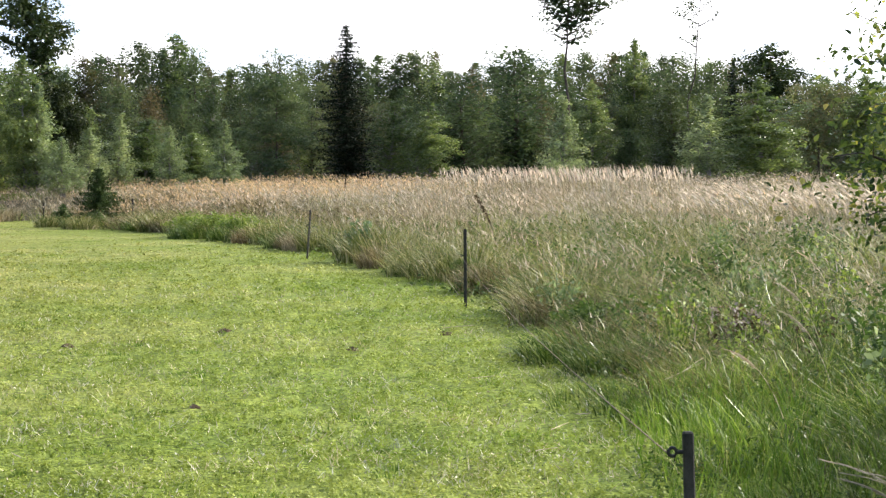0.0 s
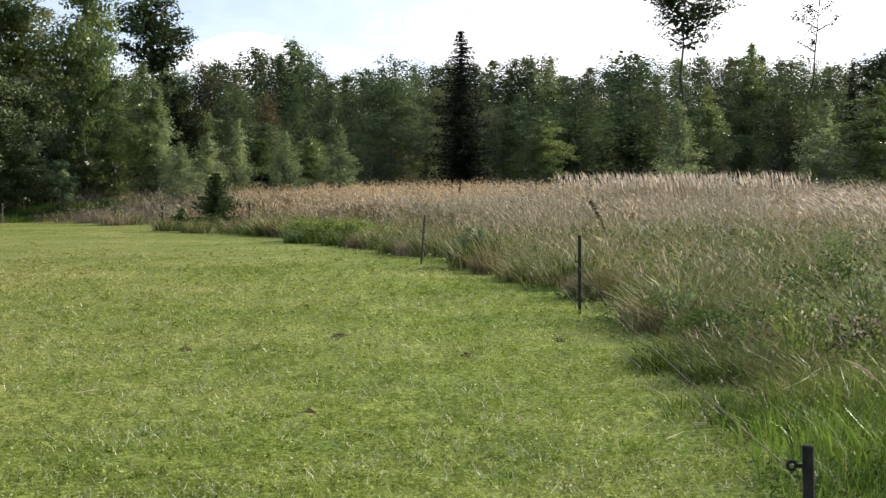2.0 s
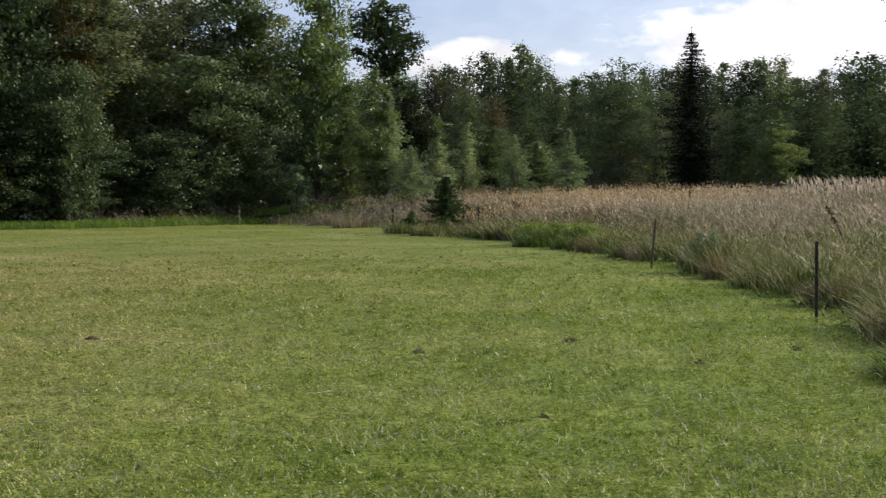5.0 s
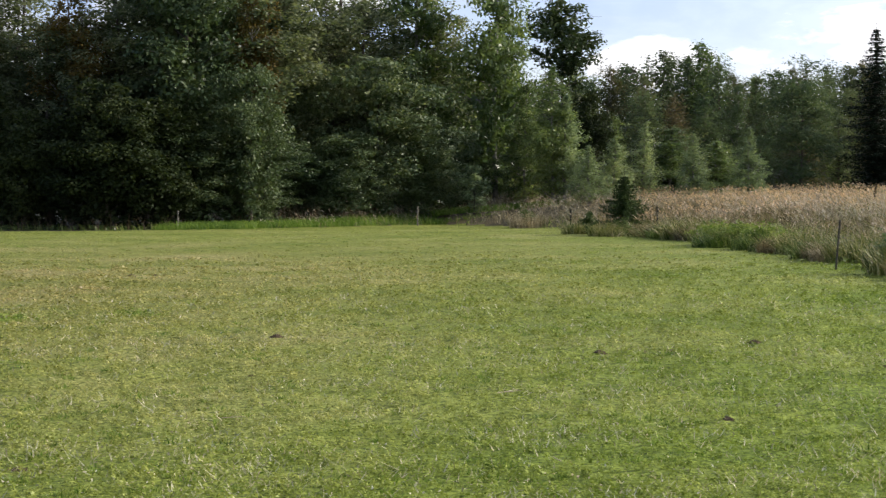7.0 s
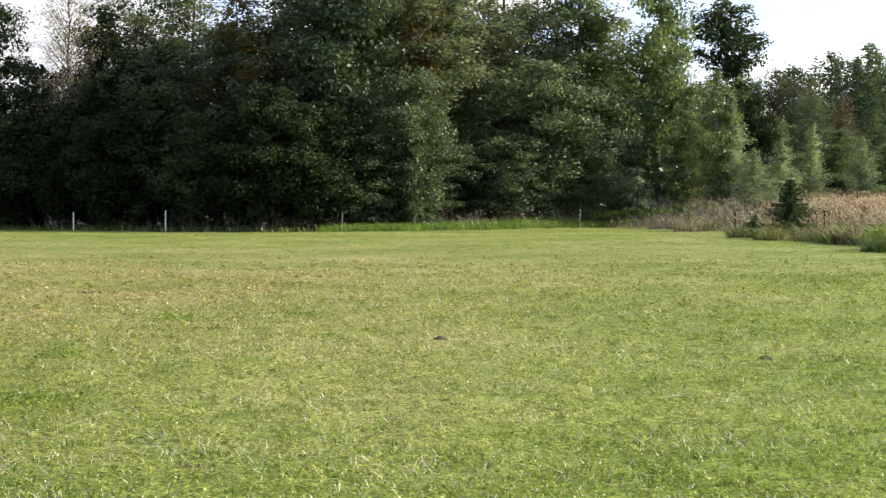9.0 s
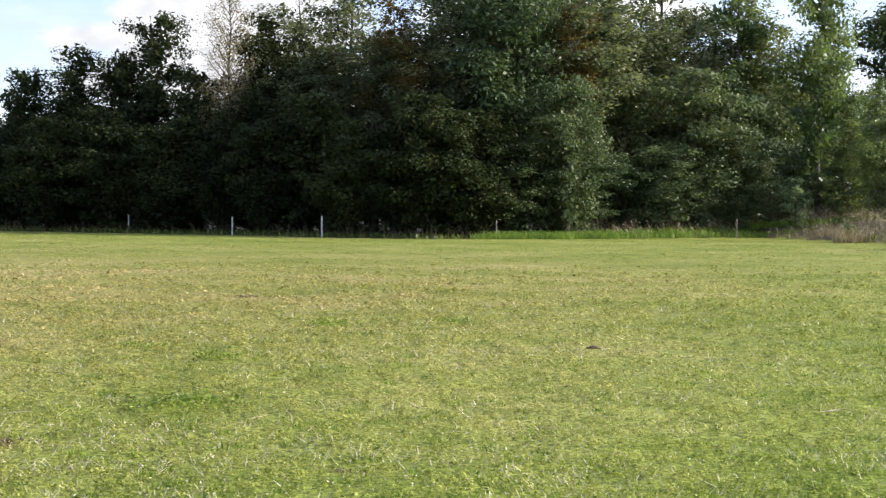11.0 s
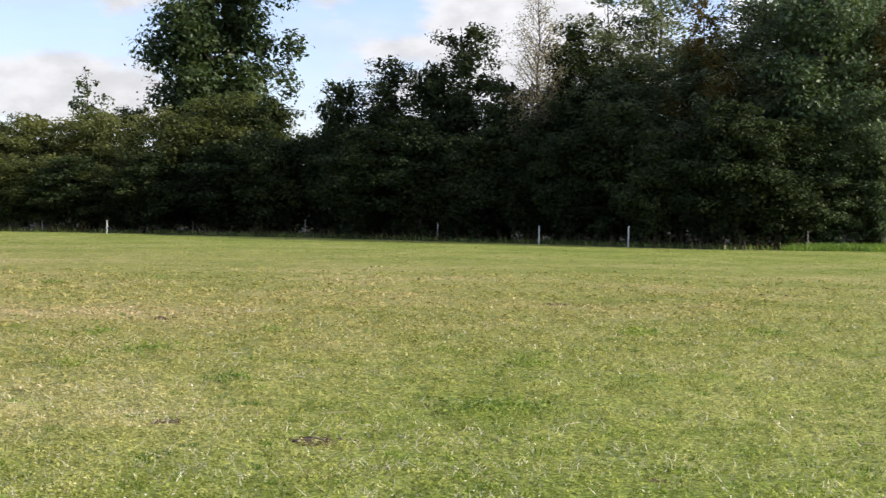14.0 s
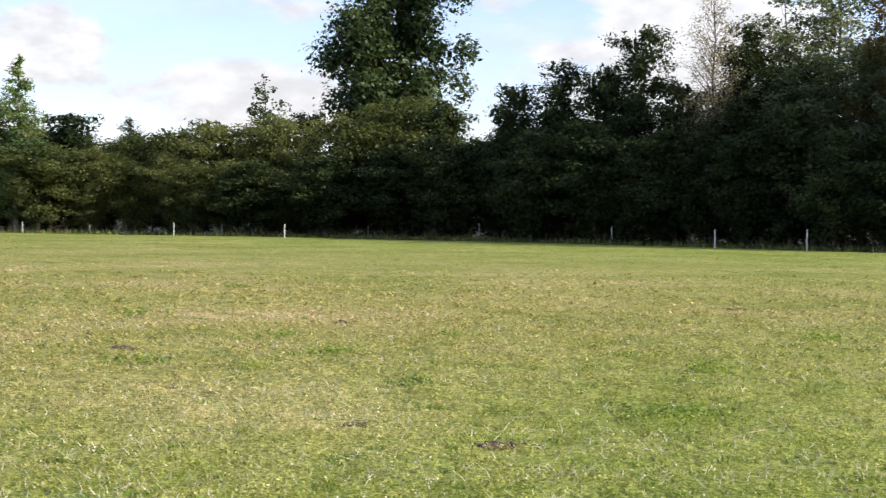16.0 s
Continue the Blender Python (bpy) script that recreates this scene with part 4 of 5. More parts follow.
kind("amber_birch", "birch tree turning brown and amber", "birch", 12, 4.2, [lambda s: leafy_tree(s, 12, 4.2, 0.30, "slender", 46, 6500, 0.10, AMBER_LEAF, BIRCH_BARK, 0.6, 0.8, 1.1, 0.1, 0.4, 0.3)] * 2)
kind("bare_birch", "thin nearly leafless birch tree", "birch", 13, 4.0, [lambda s: leafy_tree(s, 13, 4.0, 0.25, "slender", 80, 9000, 0.07, PALE_BIRCH_LEAF, BARK, 0.6, 0.8, 1.3, 0.1, 0.4, 0.4, core=0.0)])
kind("sapling", "young pale green birch sapling in the tall grass", "sapling", 5.5, 2.3, [lambda s: leafy_tree(s, 5.5, 2.3, 0.0, "cone", 64, 5600, 0.062, SAPLING_LEAF, BIRCH_BARK, 0.32, 1.2, 1.5, 0.05, 0.1, 0.5)] * 3)
kind("slim", "slender young tree standing above the hedge", "tree", 11, 2.6, [lambda s: leafy_tree(s, 11, 2.6, 0.50, "slender", 15, 760, 0.20, OAK_LEAF, BARK, 0.55, 0.9, 0.7, 0.3, 0.1, 1.3, core=0.0, shoots=3)])
kind("oak", "tall dark oak tree rising above the woodland", "oak", 15, 6.4, [lambda s: leafy_tree(s, 15, 6.4, 0.56, "round", 21, 4400, 0.19, OAK_LEAF, BARK, 0.85, 0.8, 0.5, 0.24, 0.0, 0.3, shoots=1)])
kind("oak_big", "large spreading oak tree behind the hedge", "oak", 19, 12, [lambda s: leafy_tree(s, 19, 12.0, 0.30, "round", 34, 21000, 0.25, OAK_LEAF, BARK, 1.55, 0.85, 0.7, 0.16, 0.25, 0.4, shoots=2)])
kind("bare_tall", "tall aspen with a long bare trunk above the wood", "aspen", 18, 5.6, [lambda s: leafy_tree(s, 18, 5.6, 0.62, "round", 30, 3400, 0.165, OAK_LEAF, BARK, 0.80, 0.75, 0.6, 0.22, 0.0, 0.4, trunk_r=0.008), lambda s: leafy_tree(s + 9, 18, 4.6, 0.62, "egg", 16, 520, 0.17, OAK_LEAF, BARK, 0.5, 0.8, 0.6, 0.4, 0.0, 1.2, trunk_r=0.007, core=0.0)])


def wood_maker(wide, shape, leaf_mat, bark, spray, squash, lift, gap, droop, limbs=70):
    return lambda s: leafy_tree(s, 12, wide, 0.03, shape, limbs, 6800, 0.122, leaf_mat, bark, spray, squash, lift, gap, droop, 0.5, shoots=3)


kind("wood", "mixed woodland tree with dull green foliage", "tree", 12, 5.0, [wood_maker(5.0, "oval", MIXED_LEAF, BARK, 0.95, 0.8, 0.9, 0.05, 0.1), wood_maker(4.4, "tall_oval", BIRCH_LEAF, BIRCH_BARK, 0.75, 1.0, 1.3, 0.08, 0.2), wood_maker(5.2, "oval", MIXED_LEAF, BARK, 1.0, 0.85, 1.0, 0.08, 0.1),
                                                                             wood_maker(5.0, "oval", OAK_LEAF, BARK, 0.95, 0.8, 0.8, 0.06, 0.1), wood_maker(4.2, "tall_oval", MIXED_LEAF, BIRCH_BARK, 0.7, 1.0, 1.4, 0.1, 0.2), wood_maker(4.8, "tall_oval", MIXED_LEAF, BARK, 0.85, 0.9, 1.1, 0.06, 0.2), wood_maker(4.4, "tall_oval", RUSSET_LEAF, BIRCH_BARK, 0.75, 0.9, 1.2, 0.08, 0.2)])
kind("broad_wood", "broad woodland tree with layered dull green boughs", "tree", 9, 8.0, [lambda s: leafy_tree(s, 9, 8.0, 0.02, "dome", 46, 10500, 0.12, MIXED_LEAF, BARK, 1.0, 0.4, 0.5, 0.04, 0.3)] * 2)
kind("spruce", "dark pointed spruce tree", "spruce", 15, 5.0, [lambda s: fir(s, 15, 5.0, NEEDLES, BARK, 38, 0.085, 0.03, 18)])

NAMES = {"poplar": "poplar_tree", "hazel": "hazel_bush", "alder_low": "alder_tree", "tall_willow": "willow_tree", "alder": "alder_tree", "willow": "willow_bush", "birch": "birch_tree", "amber_birch": "birch_tree", "bare_birch": "birch_tree", "sapling": "birch_sapling", "slim": "young_tree", "oak": "oak_tree", "oak_big": "oak_tree",
         "bare_tall": "aspen_tree", "wood": "woodland_tree", "broad_wood": "woodland_tree", "spruce": "spruce_tree"}


def plant(which, x, y, tall, wide, turn, group=""):
    which = {"alder": "alder_low" if tall < 9.5 else "alder", "willow": "tall_willow" if tall > 10.5 else "willow"}.get(which, which)
    k = KINDS[which]
    v = k["count"] % len(k["makers"])
    k["count"] += 1
    if v not in k["meshes"]:
        k["meshes"][v] = k["makers"][v](100 * len(which) + 17 * v + 3)
    root = new(NAMES[which])
    root.matrix_world = pose(x, y, float(height(x, y)), 0, 0, turn) @ Matrix.Diagonal((wide / k["wide"], wide / k["wide"], tall / k["tall"], 1))
    for name, me in zip(("trunk", "crown"), k["meshes"][v]):
        part(name, me, root)
    return tagged(root, k["label"], k["category"], group)


# kind, degrees left of +y, metres away, height, crown width
TREES = [
    ('spruce', 3.30, 121, 13.6, 5.0),
    ('wood', -2.59, 127, 12.0, 6.2),
    ('broad_wood', 5.75, 116, 9.4, 5.9),
    ('wood', 1.81, 118, 7.7, 4.4),
    ('birch', 0.45, 115, 7.5, 3.3),
    ('wood', -0.73, 121, 9.6, 5.0),
    ('sapling', -4.13, 108, 7.4, 3.6),
    ('birch', -5.20, 116, 8.8, 3.2),
    ('bare_tall', -4.48, 124, 18.4, 5.8),
    ('bare_tall', -8.51, 124, 17.5, 4.0),
    ('oak', -11.21, 126, 11.4, 5.2),
    ('birch', -6.65, 140, 13.7, 4.2),
    ('wood', -7.89, 118, 8.4, 4.4),
    ('sapling', -9.13, 108, 7.3, 4.3),
    ('birch', -10.83, 98, 7.7, 4.7),
    ('broad_wood', -12.79, 112, 7.9, 5.0),
    ('birch', -14.26, 112, 8.6, 4.6),
    ('spruce', -9.95, 135, 11.7, 2.3),
    ('oak', 13.85, 112, 14.5, 5.2),
    ('birch', 14.17, 90, 8.6, 2.7),
    ('birch', 13.54, 94, 6.4, 2.2),
    ('sapling', 11.13, 92, 5.6, 2.7),
    ('birch', 10.19, 95, 5.4, 3.3),
    ('sapling', 9.34, 92, 4.9, 2.3),
    ('birch', 8.59, 96, 4.6, 2.8),
    ('sapling', 7.51, 92, 5.3, 2.4),
    ('sapling', 12.16, 90, 4.7, 3.0),
    ('alder', 12.89, 100, 7.6, 3.1),
    ('sapling', 12.92, 84, 4.1, 2.2),
    ('birch', 16.15, 94, 18.6, 4.5),
    ('birch', 15.16, 92, 7.9, 2.8),
    ('sapling', 13.73, 90, 7.1, 3.2),
    ('birch', 18.8, 96, 17.6, 5.2),
    ('willow', 20.27, 89, 8.5, 5.8),
    ('poplar', 21.44, 99, 19.5, 6.0),
    ('willow', 23.00, 90, 7.7, 4.0),
    ('poplar', 23.96, 96, 18.5, 5.9),
    ('amber_birch', 24.50, 85, 13.0, 2.6),
    ('willow', 26.75, 84, 16.6, 6.3),
    ('poplar', 27.85, 95, 17.9, 5.8),
    ('willow', 29.22, 84, 4.9, 3.2),
    ('amber_birch', 30.55, 86, 13.6, 4.0),
    ('poplar', 32.08, 93, 16.4, 5.4),
    ('poplar', 33.69, 92, 14.3, 4.9),
    ('bare_birch', 36.36, 90, 14.7, 2.9),
    ('alder', 35.11, 92, 11.9, 4.3),
    ('willow', 27.28, 86, 5.7, 3.5),
    ('alder', 31.34, 88, 6.0, 3.6),
    ('willow', 19.10, 90, 5.7, 3.7),
    ('willow', 21.83, 87, 4.2, 3.0),
    ('willow', 17.75, 91, 5.0, 3.4),
    ('alder', 38.82, 96, 12.2, 4.3),
    ('alder', 39.77, 95, 9.5, 3.9),
    ('alder', 41.40, 97, 10.4, 4.3),
    ('alder', 43.01, 98, 9.0, 3.7),
    ('alder', 37.24, 92, 8.5, 4.4),
    ('alder', 35.49, 90, 7.7, 4.6),
    ('alder', 33.93, 90, 8.4, 4.6),
    ('alder', 40.32, 91, 6.4, 4.3),
    ('alder', 42.43, 93, 6.1, 4.1),
    ('alder', 38.19, 89, 5.5, 3.9),
    ('alder', 32.15, 87, 5.5, 3.9),
    ('oak_big', 47.35, 122, 19.8, 9.8),
    ('alder', 45.29, 104, 8.2, 5.0),
    ('hazel', 47.24, 105, 8.4, 5.4),
    ('hazel', 48.79, 106, 7.3, 5.4),
    ('alder', 50.15, 112, 8.0, 3.8),
    ('hazel', 51.31, 108, 7.1, 5.2),
    ('hazel', 53.04, 109, 6.9, 5.2),
    ('hazel', 54.57, 111, 6.5, 4.9),
    ('hazel', 55.89, 112, 6.1, 4.6),
    ('slim', 51.81, 118, 11.3, 2.4),
    ('amber_birch', 56.18, 128, 8.7, 3.5),
    ('alder', 58.33, 116, 7.8, 5.9),
    ('birch', 59.91, 112, 11.7, 4.2),
    ('hazel', 59.25, 110, 5.5, 4.9),
    ('hazel', 57.58, 110, 5.2, 4.1),
    ('spruce', 57.59, 135, 8.5, 2.3),
    ('alder', 47.03, 101, 5.5, 5.2),
    ('alder', 49.75, 102, 4.8, 4.5),
    ('alder', 52.26, 104, 4.5, 4.3),
    ('hazel', 54.18, 106, 4.1, 3.6),
    ('hazel', 61.44, 114, 7.8, 6.6),
    ('alder', 63.06, 116, 10.8, 6.7),
    ('willow', 24.60, 82, 7.4, 3.4),
]
for i, (which, a, d, tall, wide) in enumerate(TREES):
    x, y = -math.sin(radians(a)) * d, math.cos(radians(a)) * d
    base = float(height(x, y))
    plant(which, x, y, tall - base, wide * 1.22, (i * 137) % 360, "trees round the field")

# the wood behind: its skyline, in degrees left and degrees up
SKYLINE = [(40, 4.6), (25, 4.6), (15.6, 4.3), (12.1, 4.1), (8.9, 4.9), (8.2, 4.2), (6.1, 4.2), (5.1, 4.5), (2.0, 4.1), (0.7, 4.45), (-0.3, 4.1), (-1.6, 3.9), (-3.5, 4.1), (-5.4, 4.35), (-6.7, 4.6), (-8.1, 4.2), (-10.4, 4.0), (-12.2, 3.4), (-15.0, 3.5), (-20, 3.5)]
sa, se = np.array(SKYLINE).T
wood_rng = random.Random(5)


def wood_row(start, stop, step, away, share, jitter):
    a = start
    while a < stop:
        d = away + wood_rng.uniform(-4, 4)
        x, y = -math.sin(radians(a)) * d, math.cos(radians(a)) * d
        e = float(np.interp(-a, -sa, se)) * share * wood_rng.uniform(1 - jitter, 1.03)
        tall = 1.55 + d * math.tan(radians(e)) - float(height(x, y))
        plant("wood", x, y, tall, max(4.2, tall * wood_rng.uniform(0.38, 0.58)), wood_rng.uniform(0, 360), "trees of the wood")
        a += step * wood_rng.uniform(0.8, 1.2)
        if away < 130 and 2.1 < a < 4.5:
            a = 4.5


wood_row(-20, 26, 0.62, 154, 1.06, 0.13)
wood_row(-20, 26, 0.8, 166, 1.04, 0.08)
wood_row(-20, 20, 0.95, 140, 0.88, 0.25)
wood_row(-19, 16, 1.3, 127, 0.60, 0.35)

# the belt of trees behind the fence on the far side
BELT = [(70, 5.0), (62, 4.0), (58, 3.3), (53, 2.8), (49, 3.0), (46, 3.4), (43, 4.1), (41.4, 4.8), (40, 4.6), (37.2, 4.2), (35.5, 6.0), (33, 7.4), (30, 8.6), (26, 10.4), (21, 11.6), (18.5, 10.2), (16.5, 7.8), (15, 4.0), (13, 2.5)]
ba, be = np.array(BELT).T
FENCE_D = [(70, 118), (60, 109), (52, 101), (45, 95), (38, 85), (30, 76), (26, 77), (19, 85), (13, 92)]
fa, fd = np.array(FENCE_D).T


def belt_row(start, stop, step, behind, share, jitter, which, slim, most=99.0):
    a = start
    while a < stop:
        d = float(np.interp(a, fa[::-1], fd[::-1])) + behind + wood_rng.uniform(-1.5, 1.5)
        e = float(np.interp(a, ba[::-1], be[::-1])) * share * wood_rng.uniform(1 - jitter, 1.02)
        x, y = -math.sin(radians(a)) * d, math.cos(radians(a)) * d
        tall = min(most * wood_rng.uniform(0.75, 1.1), 1.55 + d * math.tan(radians(e)))
        plant(which, x, y, tall, max(3.4, tall * slim * wood_rng.uniform(0.9, 1.2)), wood_rng.uniform(0, 360), "trees round the field")
        a += step * wood_rng.uniform(0.8, 1.2)


belt_row(17, 28, 1.5, 6.0, 0.5, 0.3, "willow", 0.95, 4.6)
belt_row(27, 48, 1.3, 4.5, 0.75, 0.2, "alder", 0.75, 6.5)
belt_row(46.5, 51.5, 1.3, 5.0, 0.7, 0.35, "alder", 0.8, 5.0)
belt_row(51.2, 69, 1.4, 5.0, 0.62, 0.4, "hazel", 0.9, 5.0)
belt_row(18.5, 24.0, 1.7, 11.0, 0.74, 0.2, "poplar", 0.5)
belt_row(24.0, 34.0, 1.2, 11.0, 0.84, 0.14, "poplar", 0.55)
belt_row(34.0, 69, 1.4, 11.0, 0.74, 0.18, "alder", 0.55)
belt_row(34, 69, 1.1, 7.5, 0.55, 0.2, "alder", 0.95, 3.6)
belt_row(17, 33, 1.5, 19.0, 0.56, 0.15, "wood", 0.6)
belt_row(33, 69, 1.5, 19.0, 0.72, 0.15, "wood", 0.6)


# ---- fence ----
def stake(x, y, tall, lean_x, lean_y, thick, mat, label, ring=True, hook=0.94):
    root = new("fence_post")
    z = float(height(x, y))
    root.matrix_world = pose(x, y, z)
    bm = bmesh.new()
    bmesh.ops.create_cube(bm, size=1.0)
    for v in bm.verts:
        t = v.co.z + 0.5
        v.co = Vector((v.co.x * thick + lean_x * t * tall, v.co.y * thick * 0.9 + lean_y * t * tall, -0.25 + t * (tall + 0.25)))
    bmesh.ops.bevel(bm, geom=bm.edges[:], offset=thick * 0.14, segments=1, affect="EDGES")
    me = bpy.data.meshes.new("stake")
    bm.to_mesh(me)
    bm.free()
    me.materials.append(mat)
    part("stake", me, root)
    if ring:
        h = tall * hook
        cx, cy = lean_x * h - thick * 0.5, lean_y * h
        shank = rod([(cx + 0.01, cy, h), (cx - 0.018, cy, h)], [0.006, 0.006], 6)
        a = np.linspace(0, 2 * np.pi, 15)
        loop = rod(np.stack([cx - 0.028 + 0.011 * np.cos(a), cy + 0 * a, h + 0.011 * np.sin(a)], 1), np.full(15, 0.0055), 6)
        eye = part("insulator", mesh_from("insulator", *loop, [BLACK_PLASTIC], smooth=True), root, "black ring insulator")
        part("shank", mesh_from("shank", *shank, [BLACK_PLASTIC], smooth=True), eye)
    return tagged(root, label, "fence post", "fence posts round the lawn")


NEAR = [(0.665, 4.32, 0.895, -0.03, 0.0, 0.029, 0.94), (0.27, 20.6, 0.98, 0.0, 0.0, 0.040, 0.66), (-2.92, 35.1, 1.04, 0.10, 0.0, 0.042, 0.68), (-11.45, 61.0, 1.0, 0.0, 0.0, 0.055, 0.7), (-16.6, 68.7, 0.95, 0.0, 0.0, 0.055, 0.7)]
for x, y, tall, lx, ly, thick, hook in NEAR:
    pale = lx > 0.05
    stake(x, y, tall, lx, ly, thick, MID_WOOD if pale else DARK_WOOD, "leaning brown weathered fence stake with a ring insulator" if pale else "weathered dark wooden fence stake with a ring insulator", hook=hook)
BACK = [(-27.40, 80.20, 1.0, OLD_WOOD), (-35.50, 69.40, 0.90, OLD_WOOD), (-43.17, 66.16, 1.02, WHITE_PLASTIC), (-48.38, 66.12, 0.92, WHITE_PLASTIC), (-57.04, 68.74, 0.95, WHITE_PLASTIC), (-66.12, 67.87, 1.0, OLD_WOOD),
        (-74.73, 67.11, 0.75, OLD_WOOD), (-76.58, 62.10, 0.80, WHITE_PLASTIC), (-83.54, 62.74, 0.72, WHITE_PLASTIC), (-83.78, 59.27, 0.80, WHITE_PLASTIC), (-89.60, 57.00, 0.58, OLD_WOOD), (-93.90, 54.80, 0.70, WHITE_PLASTIC), (-24.50, 90.50, 0.7, WHITE_PLASTIC)]
for x, y, tall, mat in BACK:
    stake(x, y, tall, 0.0, 0.0, 0.052, mat, {"white_plastic_stake": "white plastic electric fence stake before the hedge", "dark_stake_wood": "dark wooden fence stake before the hedge"}.get(mat.name, "pale weathered wooden fence stake"), ring=False)


def cord():
    tops = [(x + lx * 0.9 * tall - 0.06, y, float(height(x, y)) + tall * hook) for x, y, tall, lx, ly, thick, hook in NEAR]
    pieces = []
    for a, b in zip(tops, tops[1:]):
        t = np.linspace(0, 1, 14)[:, None]
        line = np.array(a) * (1 - t) + np.array(b) * t
        line[:, 2] -= 0.07 * 4 * (t * (1 - t))[:, 0]
        pieces.append(rod(line, np.full(14, 0.0020), 5))
    tagged(new("electric_rope", mesh_from("electric_rope", *joined(pieces), [ROPE], smooth=True)), "thin pale electric fence cord strung from stake to stake", "rope")


cord()


# ---- plants and small things at the edges ----
def polar(a, d):
    return -math.sin(radians(a)) * d, math.cos(radians(a)) * d


def small_tree(name, x, y, meshes, label, category, turn=0.0):
    root = new(name)
    root.matrix_world = pose(x, y, float(height(x, y)), 0, 0, turn)
    for n, me in zip(("trunk", "crown"), meshes):
        part(n, me, root)
    return tagged(root, label, category)


px, py = polar(11.75, 64)
small_tree("young_pine", px, py, fir(41, 2.35, 1.95, YOUNG_NEEDLES, BARK, 12, 0.045, 0.30, 30, 0.17), "small dark green pine at the meadow's edge", "pine")
for a, d, tall, wide, s in ((11.8, 63.2, 0.6, 0.6, 52), (12.95, 65.5, 0.85, 0.6, 53), (15.1, 79, 0.8, 0.9, 54)):
    px, py = polar(a, d)
    small_tree("juniper_bush", px, py, leafy_tree(s, tall, wide, 0.0, "egg", 16, 900, 0.05, PINE_NEEDLES, BARK, 0.18, 0.8, 0.8), "low dark evergreen bush in the dry grass", "bush")
px, py = polar(16.9, 88)
small_tree("yellow_bush", px, py, leafy_tree(57, 2.6, 1.7, 0.0, "egg", 22, 2000, 0.08, SAPLING_LEAF, BARK, 0.28, 0.7, 0.8), "small yellow-green bush before the trees", "bush")
# the birch bush beside the path of the fence, close by
small_tree("birch_bush", 2.08, 6.75, leafy_tree(63, 2.62, 1.3, 0.46, "slender", 44, 3000, 0.021, BUSH_LEAF, BARK, 0.16, 0.9, 0.7, 0.10, 0.3, bend=0.9, trunk_r=0.005, core=0.0, oval=True), "young birch bush with loose toothed leaves", "bush")
small_tree("birch_bush", 2.3, 7.4, leafy_tree(64, 1.95, 1.0, 0.60, "egg", 30, 1900, 0.022, BUSH_LEAF, BARK, 0.15, 0.9, 0.6, 0.1, 0.3, bend=0.9, trunk_r=0.005, core=0.0, oval=True), "low birch bush turning yellow in the grass", "bush")


# out of view: a bush added to throw shade over the meadow's near corner
small_tree("birch_bush", 3.6, 8.45, leafy_tree(65, 2.9, 2.6, 0.0, "dome", 66, 9000, 0.03, BUSH_LEAF, BARK, 0.3, 0.8, 0.7, 0.05, 0.2, bend=0.9, trunk_r=0.005, oval=True), "unseen dense birch bush added to shade the near meadow", "bush")


# leafy clumps that crowd the lawn's edge
NETTLES = [leafy_tree(171, 0.55, 0.95, 0.0, "dome", 30, 1500, 0.034, WEED_LEAF, WEED_STEM, 0.16, 0.7, 0.9, trunk_r=0.008, oval=True), leafy_tree(172, 0.45, 0.8, 0.0, "dome", 26, 1200, 0.03, WEED_LEAF, WEED_STEM, 0.14, 0.7, 0.9, trunk_r=0.008, oval=True)]
MOUND = leafy_tree(173, 0.6, 1.5, 0.0, "dome", 40, 2600, 0.05, CLOVER_LEAF, WEED_STEM, 0.24, 0.6, 0.8, trunk_r=0.006)
for i, (x, y, s) in enumerate(((1.25, 15.7, 0.62), (1.55, 16.5, 0.7), (1.2, 18.4, 0.5), (0.95, 21.8, 0.6), (0.35, 26.0, 0.6), (1.7, 13.6, 0.5), (3.3, 17.6, 0.7))):
    ob = small_tree("nettle_clump", x, y, NETTLES[i % 2], "dark green leafy nettle clump at the lawn's edge", "nettles", i * 67)
    ob.scale = (s, s, s)
    tagged(ob, group="nettle clumps by the lawn")
for i, (x, y, s) in enumerate(((-7.9, 51.2, 0.9), (-6.9, 49.6, 1.0), (-5.9, 47.6, 0.95), (-5.1, 45.9, 0.75))):
    ob = small_tree("herb_mound", x, y, MOUND, "low mound of fresh green herbs at the lawn's edge", "herbs", i * 83)
    ob.scale = (s, s, s * 0.9)
    tagged(ob, group="herb mounds by the lawn")


# fresh verge and brown weeds before the trees
def strip(name, count, x0, x1, p0, p1, tall0, tall1, wide, mat, label, lean=0.3):
    x = rng.uniform(x0, x1, count * 4)
    y = np.interp(x, FAR_X + [-24, -20], FAR_Y + [84, 88]) + rng.uniform(p0, p1, count * 4)
    x, y = x[:count], y[:count]
    tall = rng.uniform(tall0, tall1, count)
    stuff(name, ribbons(x, y, height(x, y) - 0.02, tall, rng.uniform(0.5, 1.2, count) * wide, rng.normal(-0.15, lean, count) * tall, rng.normal(0, lean, count) * tall, 2), mat, label, "grass")


